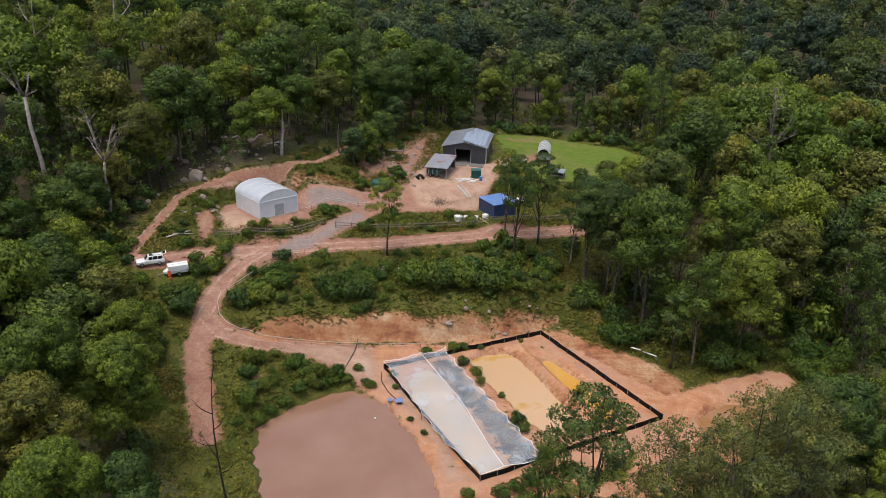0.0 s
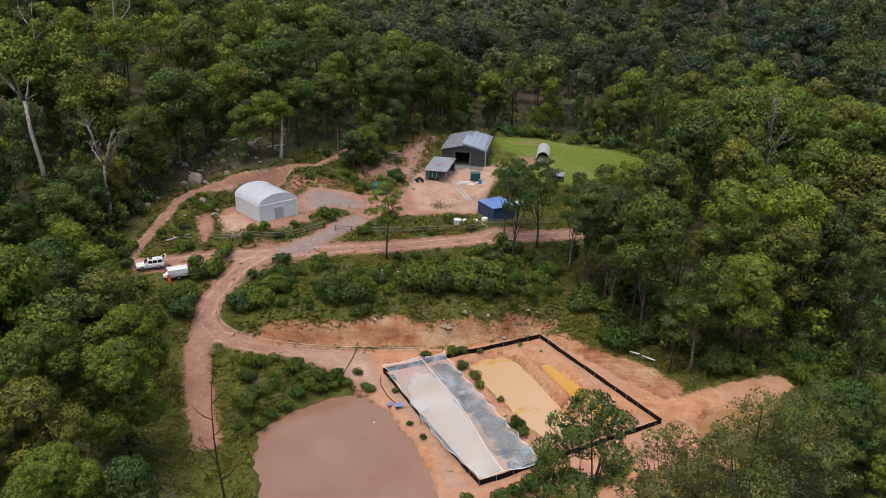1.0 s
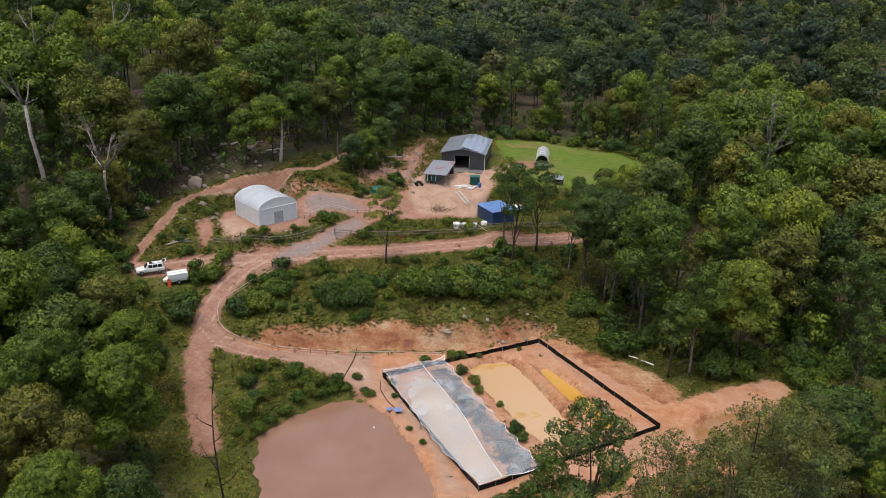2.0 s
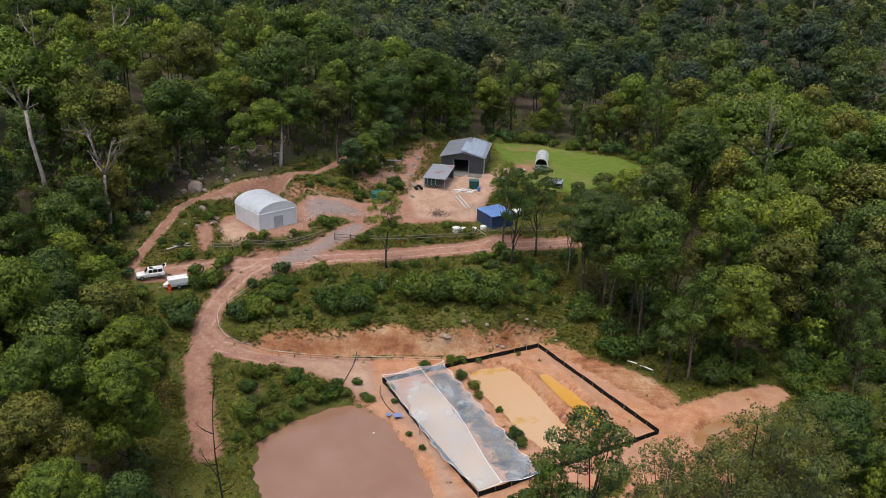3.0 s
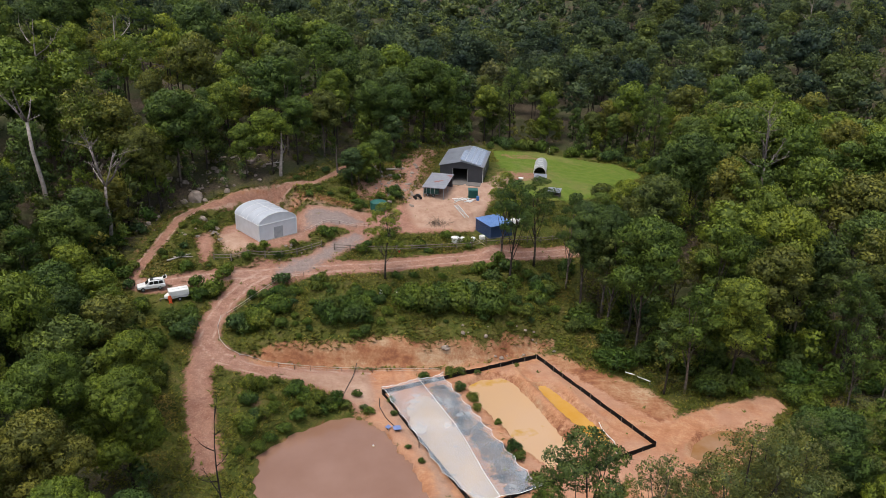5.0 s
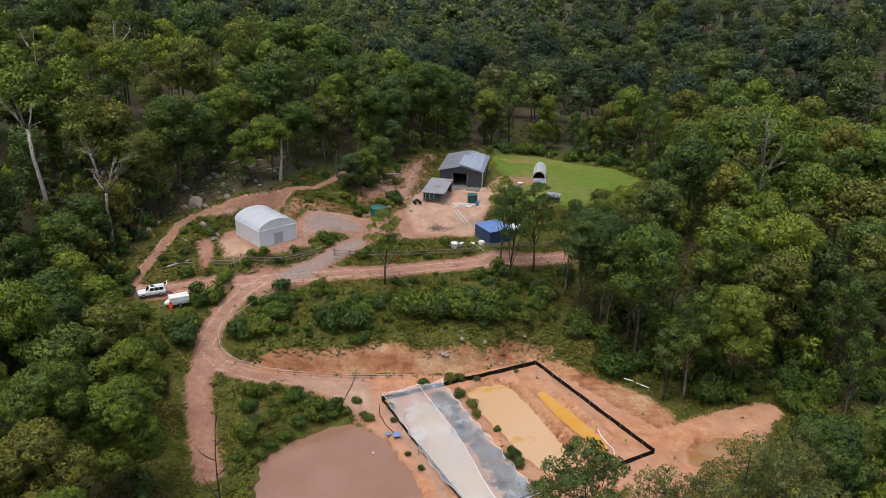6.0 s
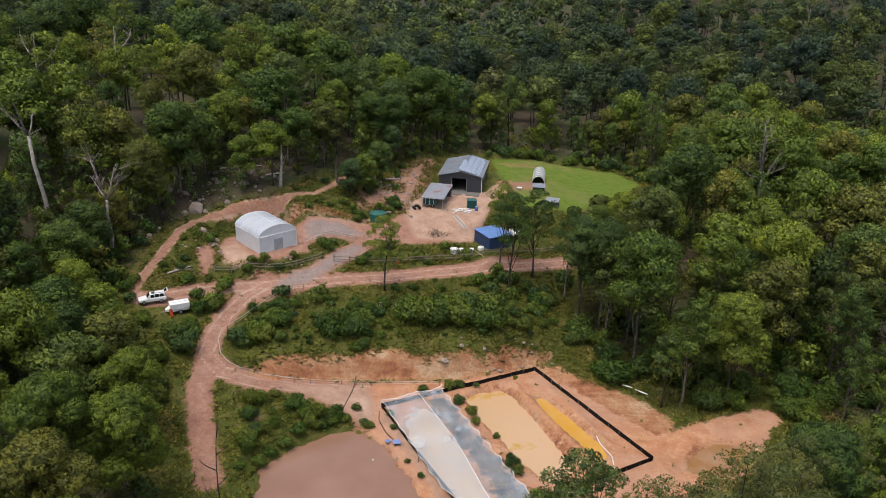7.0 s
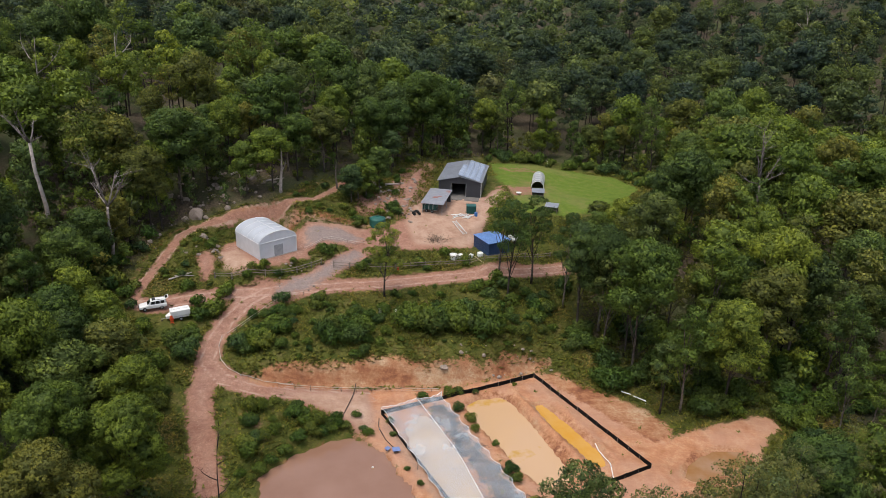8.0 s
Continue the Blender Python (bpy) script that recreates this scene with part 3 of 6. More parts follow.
    cut = np.minimum.reduce([line_distance(gx, gy, [(-47.2, 104), (-47.3, 110.5), (-45.6, 119), (-38.3, 124.5), (-31.9, 127.5), (-26.6, 132.4), (-22.6, 139.8)]) - 0.1, outline_distance(gx, gy, BANK) - 0.2, outline_distance(gx, gy, [(-28, 124.0), (-18, 126.2), (-13, 127.6), (-12.6, 129.2), (-18, 128.6), (-27, 127)]), outline_distance(gx, gy, [(15, 95), (17.6, 94), (21.5, 90.6), (25.2, 88.9), (29.6, 85), (31, 82.4), (28.5, 79.5), (24, 84), (19, 90)]) - 0.4, outline_distance(gx, gy, POND) + 0.1] + [np.abs(outline_distance(gx, gy, ring) - 0.35) - 0.3 for ring in (BASIN_MID, BASIN_SMALL, PUDDLE)] + [line_distance(gx, gy, [pen(17.9, 3), pen(17.6, 21)]) - 0.45])
    tan = np.minimum.reduce([outline_distance(gx, gy, [(-7.6, 83.0), (-6.4, 79.8), (-3.4, 74.6), (-0.6, 68.4), (0.8, 62.0), (2.8, 62.4), (0.2, 70.0), (-2.8, 76.4), (-5.6, 81.8)]), outline_distance(gx, gy, [(-21, 86.0), (-10, 88.4), (-8.2, 84.2), (-8.0, 79.8), (-10, 80.6), (-13, 82.8), (-18, 84.8)]), outline_distance(gx, gy, [(-6.5, 131), (-5.6, 139), (-1, 145), (9, 145.5), (12, 152), (15, 149.5), (10.5, 138), (8, 130.5), (5.6, 125.2), (1.8, 124.2), (-4.4, 124)]), outline_distance(gx, gy, [(-37.0, 114.2), (-34.4, 116.4), (-30.4, 111.2), (-29.0, 109.6), (-31.6, 108.2), (-35.2, 109.4)]), np.maximum(outline_distance(gx, gy, [(-28.4, 127.2), (-22, 126), (-14, 127.6), (-13.6, 126.2), (-22, 124.2), (-28.4, 125.4)]), -0.1)])
    for name, value in (("dirt", dirt), ("clay", clay), ("gravel", gravel), ("lawn", outline_distance(gx, gy, LAWN)), ("rut", ruts), ("cut", cut), ("tan", tan), ("mire", outline_distance(gx, gy, [pen(5.9, 1.0), pen(8.8, 1.0), pen(9.0, 24.0), pen(5.8, 24.0), pen(6.4, 14.0)])), ("wood", 0.5 - outline_distance(gx, gy, CLEARING))):
        me.attributes.new(name, "FLOAT", "POINT").data.foreach_set("value", np.clip(value, -20, 20).astype(np.float32))
    me.materials.append(GROUND)
    me.update(calc_edges=True)
    me.shade_smooth()
    return tagged(laid_out("ground", me), "rutted pink-brown dirt, orange clay and rough grass", "ground", kind="structure")


build_ground()


def water_sheet(name, ring, level, material, label, grow=1.2):
    cx, cy = np.mean([p[0] for p in ring]), np.mean([p[1] for p in ring])
    verts = []
    for x, y in ring:
        d = math.hypot(x - cx, y - cy)
        verts.append((cx + (x - cx) * (d + grow) / d, cy + (y - cy) * (d + grow) / d, level))
    me = mesh_of(name, verts, [tuple(range(len(verts)))], material)
    return tagged(laid_out(name, me), label, "water", kind="structure")


water_sheet("water_pond", POND, POND_LEVEL, water_material("muddy_water", (0.230, 0.124, 0.082), (0.265, 0.152, 0.108)), "opaque brown muddy water of the dam")
water_sheet("water_netted", BASIN_NET, -0.35, water_material("pale_mud_water", (0.45, 0.345, 0.25), (0.51, 0.40, 0.30)), "pale beige water under the netting", 0.5)
water_sheet("water_basin", BASIN_MID, -0.35, water_material("ochre_water", (0.45, 0.26, 0.05), (0.50, 0.325, 0.185), 0.14, 0.36, 0.43), "opaque ochre water in a clay basin", 0.5)
water_sheet("water_channel", BASIN_SMALL, -0.3, water_material("orange_water", (0.50, 0.26, 0.045), (0.54, 0.31, 0.09), 0.3), "orange water in a narrow clay channel", 0.4)
water_sheet("water_puddle", PUDDLE, -0.95, water_material("puddle_water", (0.27, 0.135, 0.048), (0.33, 0.20, 0.125), 0.25), "rusty brown puddle beside the track", 0.4)


# ---------------------------------------------------------------- trees and shrubs
def unit(v):
    return v / np.linalg.norm(v, axis=-1, keepdims=True)


def crown_heads(rng, height, radius, low, count, wide=1.0):
    """The rounded heads at the ends of a gum's limbs: x, y, z and radius, the top one first."""
    out = [(rng.uniform(-0.12, 0.12) * radius, rng.uniform(-0.12, 0.12) * radius, height - 0.42 * radius * wide, radius * 0.5 * wide)]
    for i in range(count):
        u = (i + rng.uniform(0.2, 0.8)) / count
        a = i * 2.4 + rng.uniform(-0.5, 0.5)
        reach = radius * (0.42 + 0.26 * u) * rng.uniform(0.75, 1.15) * (1 if u < 0.75 else 0.75)
        r = radius * rng.uniform(0.3, 0.5) * wide
        out.append((reach * math.cos(a), reach * math.sin(a), height - 0.5 * radius - (height * (1 - low) - 0.8 * radius) * u ** 1.2, r))
    return out


def puff_heap(rng, heads, puff, squash=0.74, under=-0.45, share=0.9):
    """Puffs of leaves spread over the outside of a crown's heads: centres, radii and outward ways."""
    heads = np.array(heads)
    centres, ways = [], []
    for k, (x, y, z, r) in enumerate(heads):
        n = max(4, int(4 * math.pi * r * r / (1.3 * puff) ** 2))
        up = 1 - 2 * (np.arange(n) + 0.5) / n
        a = np.arange(n) * 2.39996 + rng.uniform(0, 6.3)
        d = np.stack([np.sqrt(1 - up * up) * np.cos(a), np.sqrt(1 - up * up) * np.sin(a), up], -1) + rng.normal(0, 0.13, (n, 3))
        d = unit(d)[up > under]
        p = np.array((x, y, z)) + d * (r, r, r * squash) * rng.uniform(0.78, 1.08, (len(d), 1))
        rest = np.delete(heads, k, 0)
        if len(rest):
            q = (p[:, None] - rest[:, :3]) / np.stack([rest[:, 3], rest[:, 3], rest[:, 3] * squash], -1)
            outside = np.linalg.norm(q, axis=-1).min(1) > 0.82
            p, d = p[outside], d[outside]
        centres.append(p)
        ways.append(d)
    centres, ways = np.concatenate(centres), np.concatenate(ways)
    kept = rng.random(len(centres)) < share
    centres, ways = centres[kept], ways[kept]
    return centres, puff * rng.uniform(0.66, 1.3, len(centres)), ways


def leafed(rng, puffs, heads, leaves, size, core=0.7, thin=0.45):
    """Foliage: small sprays of leaves round every puff, over a ragged core in each head of the crown, its dark tone
    standing in for inner shade.
    """
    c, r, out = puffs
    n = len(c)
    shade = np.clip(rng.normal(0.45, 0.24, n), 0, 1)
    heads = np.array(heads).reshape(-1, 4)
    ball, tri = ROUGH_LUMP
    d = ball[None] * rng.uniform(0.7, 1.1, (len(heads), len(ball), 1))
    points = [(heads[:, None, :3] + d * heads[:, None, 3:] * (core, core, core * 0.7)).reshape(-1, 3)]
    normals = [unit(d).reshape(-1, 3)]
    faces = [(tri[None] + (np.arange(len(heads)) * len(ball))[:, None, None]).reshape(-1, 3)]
    # zero puff: the crown's inner shade put into the cores' dark colour
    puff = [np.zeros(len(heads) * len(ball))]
    start = len(heads) * len(ball)
    if leaves:
        k = np.repeat(np.arange(n), leaves)
        m = len(k)
        d = unit(rng.normal(size=(m, 3)) + 0.5 * out[k])
        p = c[k] + d * (r[k] * rng.uniform(0.72, 1.12, m))[:, None] * (1, 1, 0.8)
        face = unit(d + rng.normal(size=(m, 3)) * 0.6)
        a = unit(np.cross(face, rng.normal(size=(m, 3))))
        b = np.cross(face, a)
        long = size * rng.uniform(0.6, 1.4, (m, 1))
        wide = long * thin * rng.uniform(0.7, 1.3, (m, 1))
        points.append(np.stack([p + a * long * 0.6, p - a * long * 0.4 + b * wide, p - a * long * 0.4 - b * wide], 1).reshape(-1, 3))
        normals.append(np.repeat(unit(0.8 * d + 0.65 * out[k] + 0.08 * face), 3, 0))
        faces.append(np.arange(start, start + 3 * m).reshape(-1, 3))
        puff.append(np.repeat(np.clip(shade[k] + rng.normal(0, 0.07, m), 0, 1), 3))
    return Foliage(np.concatenate(points), np.concatenate(faces), np.concatenate(normals), np.concatenate(puff))


def trunk_mesh(rng, height, lobes, girth, material, limbs=6, sides=7):
    bm = bmesh.new()
    lean = rng.uniform(-0.05, 0.05, 2) * height
    top = height * 0.8
    spine = [(lean[0] * s * s + 0.1 * math.sin(s * 5), lean[1] * s * s, -0.5 + (top + 0.5) * s) for s in np.linspace(0, 1, 7)]
    tube(bm, spine, [girth * (1.25 if i == 0 else 1) * (1 - 0.8 * i / 6) for i in range(7)], sides)
    for lobe in sorted(lobes, key=lambda l: -l[3])[:limbs]:
        s = min(0.92, max(0.3, (lobe[2] - 0.28 * height) / top * 0.9))
        base = Vector((lean[0] * s * s, lean[1] * s * s, -0.5 + (top + 0.5) * s))
        tip = Vector(lobe[:3])
        mid = base.lerp(tip, 0.5) + Vector((0, 0, -0.06 * height * rng.uniform(0, 1)))
        tube(bm, [base, mid, tip], [girth * 0.42 * (1 - 0.5 * s), girth * 0.26, girth * 0.08], 5, False)
    me = bpy.data.meshes.new("trunk")
    bm.to_mesh(me)
    bm.free()
    me.materials.append(material)
    me.shade_smooth()
    return me


ROUGH_LUMP = lump_shape(0)


class GumForm:
    """One shape of gum, in the finenesses at which it is seen."""

    def __init__(self, seed, height, radius, low, heads, wide, leaf, limbs):
        rng = np.random.default_rng(seed)
        self.height, self.leaf = height, leaf
        tops = crown_heads(rng, height, radius, low, heads, wide)
        sparse = wide < 0.7
        share = 0.45 if wide < 0.5 else 0.62 if sparse else 0.9
        self.trunk = trunk_mesh(rng, height, tops, 0.14 + 0.004 * height, BARK, limbs)
        inner = 0.3 if sparse else 0.74
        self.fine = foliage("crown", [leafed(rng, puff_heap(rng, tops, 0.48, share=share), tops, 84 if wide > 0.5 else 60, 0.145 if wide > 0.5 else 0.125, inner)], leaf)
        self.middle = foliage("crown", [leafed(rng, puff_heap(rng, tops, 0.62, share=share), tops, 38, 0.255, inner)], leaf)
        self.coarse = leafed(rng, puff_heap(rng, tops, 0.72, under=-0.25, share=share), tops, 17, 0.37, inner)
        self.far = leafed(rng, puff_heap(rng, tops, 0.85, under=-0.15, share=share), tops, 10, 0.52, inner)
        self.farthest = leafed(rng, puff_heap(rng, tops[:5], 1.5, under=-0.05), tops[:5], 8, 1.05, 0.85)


TREE_FORMS = [GumForm(40 + i, *spec, LEAF if i < 8 else DRY_LEAF, 8 if i < 8 else 14) for i, spec in enumerate([
    (18, 4.3, 0.42, 8, 1.0), (20, 4.4, 0.40, 15, 0.55), (16, 4.8, 0.40, 9, 1.0), (19, 3.6, 0.46, 8, 0.86), (15, 4.0, 0.26, 9, 1.0), (21, 5.2, 0.44, 10, 0.98), (14, 3.6, 0.16, 8, 1.0), (18, 3.8, 0.44, 11, 0.66), (17, 4.8, 0.3, 20, 0.42)])]

TREE_LABELS = ["tall gum tree with a clumpy olive-green crown", "slender gum tree with a bare lower trunk", "broad gum tree with a dense green crown", "thin-stemmed gum with a small high crown",
               "bushy gum tree leafed low down its stem", "large spreading gum tree at the wood's edge", "young bushy gum tree in the undergrowth", "open-crowned gum tree with bare stem", "thin dry-looking sapling gum with sparse leaves"]


SAPLING_RNG = np.random.default_rng(77)
SAPLINGS = [leafed(SAPLING_RNG, puff_heap(SAPLING_RNG, heads, 0.5), heads, 8, 0.36) for heads in [crown_heads(SAPLING_RNG, 5, 1.5, 0.1, 4) for k in range(4)]]


def plant(x, y, height, form, turn, spread=1.0, close=False):
    """A gum tree as a thing: trunk and crown."""
    kind = TREE_FORMS[form]
    h = kind.height
    m = Matrix.Translation((x, y, gz(x, y) - 0.1)) @ Matrix.Rotation(turn, 4, "Z") @ Matrix.Diagonal((height / h * spread, height / h * spread, height / h, 1))
    tree = empty("gum_tree", m, TREE_LABELS[form], "tree", "gum trees of the surrounding wood")
    part("trunk", kind.trunk, BARK, tree)
    part("crown", kind.fine if close else kind.middle, kind.leaf, tree)
    return tree


# trees that stand apart or mark the edge of the wood: x, y, height, form
# beside the settling yard and below the dam
MARK_TREES = [
    (11.5, 47.5, 22.5, 1, 1.0), (8.6, 46.2, 18.0, 1, 0.7), (22.5, 47.0, 19.5, 8, 1.1), (17.0, 45.0, 16.5, 8, 1.1), (19.5, 50.5, 17.5, 8, 1.0), (26.0, 50.5, 20.5, 8, 1.1), (24.0, 46.0, 18.0, 8, 1.0), (28.5, 50.5, 19.5, 8, 1.1), (32.0, 53.0, 18.0, 8, 1.1),
    (-31.6, 62.6, 15.6, 4, 1.0), (-37.5, 60.0, 18.0, 0, 1.0), (-35.2, 53.5, 16.5, 4, 1.0), (-29.8, 46.0, 16.0, 5, 1.0), (-25.0, 48.0, 13.5, 6, 1.0)]
# along the upper road
MARK_TREES += [
    (10.3, 115.7, 15.2, 7, 1.1), (11.2, 108.4, 17.5, 7, 1.0), (15.7, 114.8, 15.5, 7, 1.15), (20.4, 109.2, 16.5, 1, 0.95), (22.0, 104.2, 18.0, 3, 1.15), (27.5, 122.1, 12.5, 3, 1.25), (31.0, 118.5, 15.0, 0, 1.0), (26.2, 115.5, 14.0, 7, 1.2), (-8.7, 107.2, 12.8, 1, 1.25),
    (30.4, 85.4, 11.5, 3, 1.1), (33.2, 85.6, 16.0, 7, 1.1)]
# above the yard and the hill track
MARK_TREES += [(-17.0, 134.5, 7.5, 4, 1.2), (-14.5, 138.0, 8.0, 6, 1.2), (-12.5, 143.5, 9.0, 4, 1.1), (-16.0, 137.0, 7.0, 6, 1.2), (-10.5, 153.0, 10.0, 0, 1.0), (-31.0, 131.0, 12.0, 2, 1.1), (-35.5, 129.5, 10.0, 4, 1.1), (-27.5, 136.5, 13.0, 0, 1.1), (-23.5, 143.5, 13.0, 2, 1.1)]
# west of the lower road
MARK_TREES += [(-41.8, 73.0, 13.5, 2, 1.2), (-34.8, 72.5, 12.5, 5, 1.1), (-45.0, 79.0, 13.0, 0, 1.2), (-40.2, 79.5, 12.0, 4, 1.2), (-48.5, 84.0, 13.0, 2, 1.1), (-44.5, 87.0, 10.0, 4, 1.2), (-38.6, 80.5, 9.0, 6, 1.3), (-49.5, 91.0, 10.5, 4, 1.1), (-52.5, 97.0, 12.0, 2, 1.1), (-53.0, 104.0, 11.0, 4, 1.2)]
# the eastern grove
MARK_TREES += [(20.0, 52.5, 14.0, 8, 1.1), (23.5, 55.0, 13.0, 8, 1.0), (26.0, 57.5, 12.5, 8, 0.9), (29.0, 54.5, 18.0, 8, 1.1), (32.5, 57.0, 16.5, 8, 1.2), (36.0, 60.0, 15.5, 8, 1.1), (39.5, 62.0, 15.0, 4, 1.1), (43.5, 64.5, 15.0, 8, 1.0), (48.0, 67.0, 13.0, 6, 1.1), (15.0, 49.0, 11.0, 8, 1.0),
               (39.8, 87.0, 16.5, 5, 1.05), (46.6, 93.0, 18.0, 0, 1.1), (53.8, 99.9, 18.0, 2, 1.0), (55.6, 88.5, 16.5, 1, 1.0), (28.5, 94.5, 21.5, 5, 1.0), (25.5, 104.5, 18.0, 2, 1.0), (50.0, 99.5, 21.5, 0, 1.0)]


def scatter(rng, x0, x1, y0, y1, cell):
    """Jittered places, one a cell."""
    gx, gy = np.meshgrid(np.arange(x0, x1, cell), np.arange(y0, y1, cell))
    return (gx + rng.uniform(0, cell, gx.shape)).ravel(), (gy + rng.uniform(0, cell, gy.shape)).ravel()


def build_wood():
    rng = np.random.default_rng(7)
    for x, y, h, form, spread in MARK_TREES:
        plant(x, y, h, form, rng.uniform(0, 6.3), spread, math.hypot(x, y) < 80 or -10 < x < 30 and 100 < y < 120)
    marks = np.array([m[:2] for m in MARK_TREES])
    x, y = scatter(rng, -110, 110, 36, 190, 5.5)
    inner = outline_distance(x, y, CLEARING)
    dist = np.hypot(x, y)
    keep = (inner > 1.2) & (np.abs(x) < 0.66 * y + 12) & (np.hypot(x[:, None] - marks[:, 0], y[:, None] - marks[:, 1]).min(1) > 3.6)
    # the grove below the yard and the woods' edges are thinner
    keep &= ~((inner < 9) & (x > -15) & (rng.random(len(x)) < 0.2))
    keep &= ~((y < 72) & (x > -20) & (rng.random(len(x)) < 0.5))
    keep &= ~((x > 22) & (y > 72) & (y < 112) & (inner < 16) & (rng.random(len(x)) < 0.12))
    keep &= ~((x > -56) & (x < -26) & (y > 118) & (y < 140) & (inner < 16) & (rng.random(len(x)) < 0.15))
    keep &= (np.hypot(x + 59.5, y - 106) > 6) & (np.hypot(x + 50, y - 103) > 4.5)
    keep &= ~((x > -42) & (x < -26) & (y > 54) & (y < 74)) & ~((x > -30) & (x < -14) & (y < 70))
    things = keep & ((dist < 118) | ((inner < 7) & (dist < 190)))
    order = np.argsort(dist + 1e3 * ~things)[: min(int(things.sum()), 230)]
    single = np.zeros(len(x), bool)
    single[order] = True
    for i in np.flatnonzero(single):
        plant(x[i], y[i], (rng.uniform(7, 10) if math.hypot(x[i] + 57, y[i] - 100) < 8 else rng.uniform(8, 12) if x[i] > 13 and y[i] < 80 else rng.uniform(6.5, 10.5) if x[i] < -44 and 92 < y[i] < 116 and inner[i] < 9 else rng.uniform(11.5, 20.5) * (0.85 if inner[i] < 5 else 1)), (4, 6)[i % 2] if x[i] < -30 and y[i] < 140 and inner[i] < 14 and rng.random() < 0.5 else (0, 1, 3, 5, 7)[int(rng.integers(5))] if x[i] > 13 and y[i] < 130 else int(rng.integers(8)), rng.uniform(0, 6.3), rng.uniform(0.85, 1.15), dist[i] < 68)
    rest = keep & ~single & ((rng.random(len(x)) < 0.68) | (inner < 15))
    # saplings and wattles below the gums
    sx, sy = scatter(rng, -110, 110, 60, 196, 3.6)
    si = outline_distance(sx, sy, CLEARING)
    ok = ~((sx > -56) & (sx < -26) & (sy > 116) & (sy < 140) & (rng.random(len(sx)) < 0.45)) & (si > 0.5) & (si < 30) & (np.abs(sx) < 0.66 * sy + 8) & (rng.random(len(sx)) < np.where((sx < -30) & (sy < 145) | (sy > 160), 0.85, np.where((sx > 15) & (sy < 130), 0.2, 0.55))) & (line_distance(sx, sy, EAST_TRACK) > 3) & (outline_distance(sx, sy, EAST_FLAT) > 1)
    plants = [SAPLINGS[int(rng.integers(4))].moved(rng.uniform(0, 6.3), w, w * rng.uniform(0.9, 1.4), (px, py, pz)) for px, py, pz, w in zip(sx[ok], sy[ok], ground_height(sx[ok], sy[ok]), rng.uniform(0.5, 1.25, int(ok.sum())))]
    tagged(laid_out("understorey", foliage("understorey", plants, LEAF, rng.random(len(plants)))), "young gums and wattles crowding beneath the trees", "saplings", kind="stuff")
    mid = [np.stack([x[rest], y[rest]], -1)]
    # woods on every side, out to the far ridge
    x, y = scatter(rng, -400, 400, -60, 650, 8.2)
    dist, inner = np.hypot(x, y), outline_distance(x, y, CLEARING)
    outside = (inner > 3) & ~((np.abs(x) < 110) & (y > 36) & (y < 190) & (np.abs(x) < 0.66 * y + 12))
    seen = (np.abs(x) < 0.66 * y + 14) & (y > 36)
    reach = np.where(x > 30, 350, 290)
    band = outside & seen & (dist < reach)
    mid.append(np.stack([x[band], y[band]], -1))
    far = outside & ((seen & (dist >= reach) & (dist < 640) & (rng.random(len(x)) < np.where(dist < 430, 0.85, 0.6)) & ((dist < 540) | (np.abs(x) < 130))) | (~seen & (dist < 200) & (rng.random(len(x)) < 0.1)))
    for name, places, label in (("woodland", np.concatenate(mid), "dense gum woodland rising up the slopes"), ("far_woodland", np.stack([x[far], y[far]], -1), "distant gum forest covering the hills")):
        ground = ground_height(places[:, 0], places[:, 1])
        heaps, stems = {"edge_crowns": ([], []), "crowns": ([], [])}, bmesh.new()
        for k, ((px, py), pz) in enumerate(zip(places, ground)):
            form = TREE_FORMS[int(rng.integers(8))]
            tall = rng.uniform(11, 20.5) + 3.5 * noise.noise(Vector((px * 0.045, py * 0.045, 3)))
            s, w = tall / form.height, rng.uniform(0.85, 1.2)
            near = name == "woodland" and k < len(mid[0])
            tone = rng.random()
            # eastern and far trees: haze and cloud shade put into dark bluish tones
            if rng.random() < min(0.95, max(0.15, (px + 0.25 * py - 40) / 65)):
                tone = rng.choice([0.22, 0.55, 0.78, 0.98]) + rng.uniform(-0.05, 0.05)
            crowns, crown_tones = heaps["edge_crowns" if near else "crowns"]
            shape = form.coarse if near else form.far if name == "woodland" else form.farthest
            crowns.append(shape.moved(rng.uniform(0, 6.3), s * w, s, (px, py, pz)))
            crown_tones.append(tone)
            if name == "woodland":
                tube(stems, [(px, py, pz - 0.5), (px + rng.uniform(-0.5, 0.5), py, pz + tall * 0.75)], [0.2, 0.09], 4, False)
        top = empty(name, Matrix(), label, "forest")
        tagged(top, kind="stuff")
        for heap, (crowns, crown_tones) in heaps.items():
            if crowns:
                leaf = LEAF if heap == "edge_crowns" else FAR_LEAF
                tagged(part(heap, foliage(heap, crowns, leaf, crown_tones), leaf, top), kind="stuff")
        if name == "woodland":
            tagged(part("stems", stems, BARK, top), kind="stuff")
        else:
            stems.free()


build_wood()


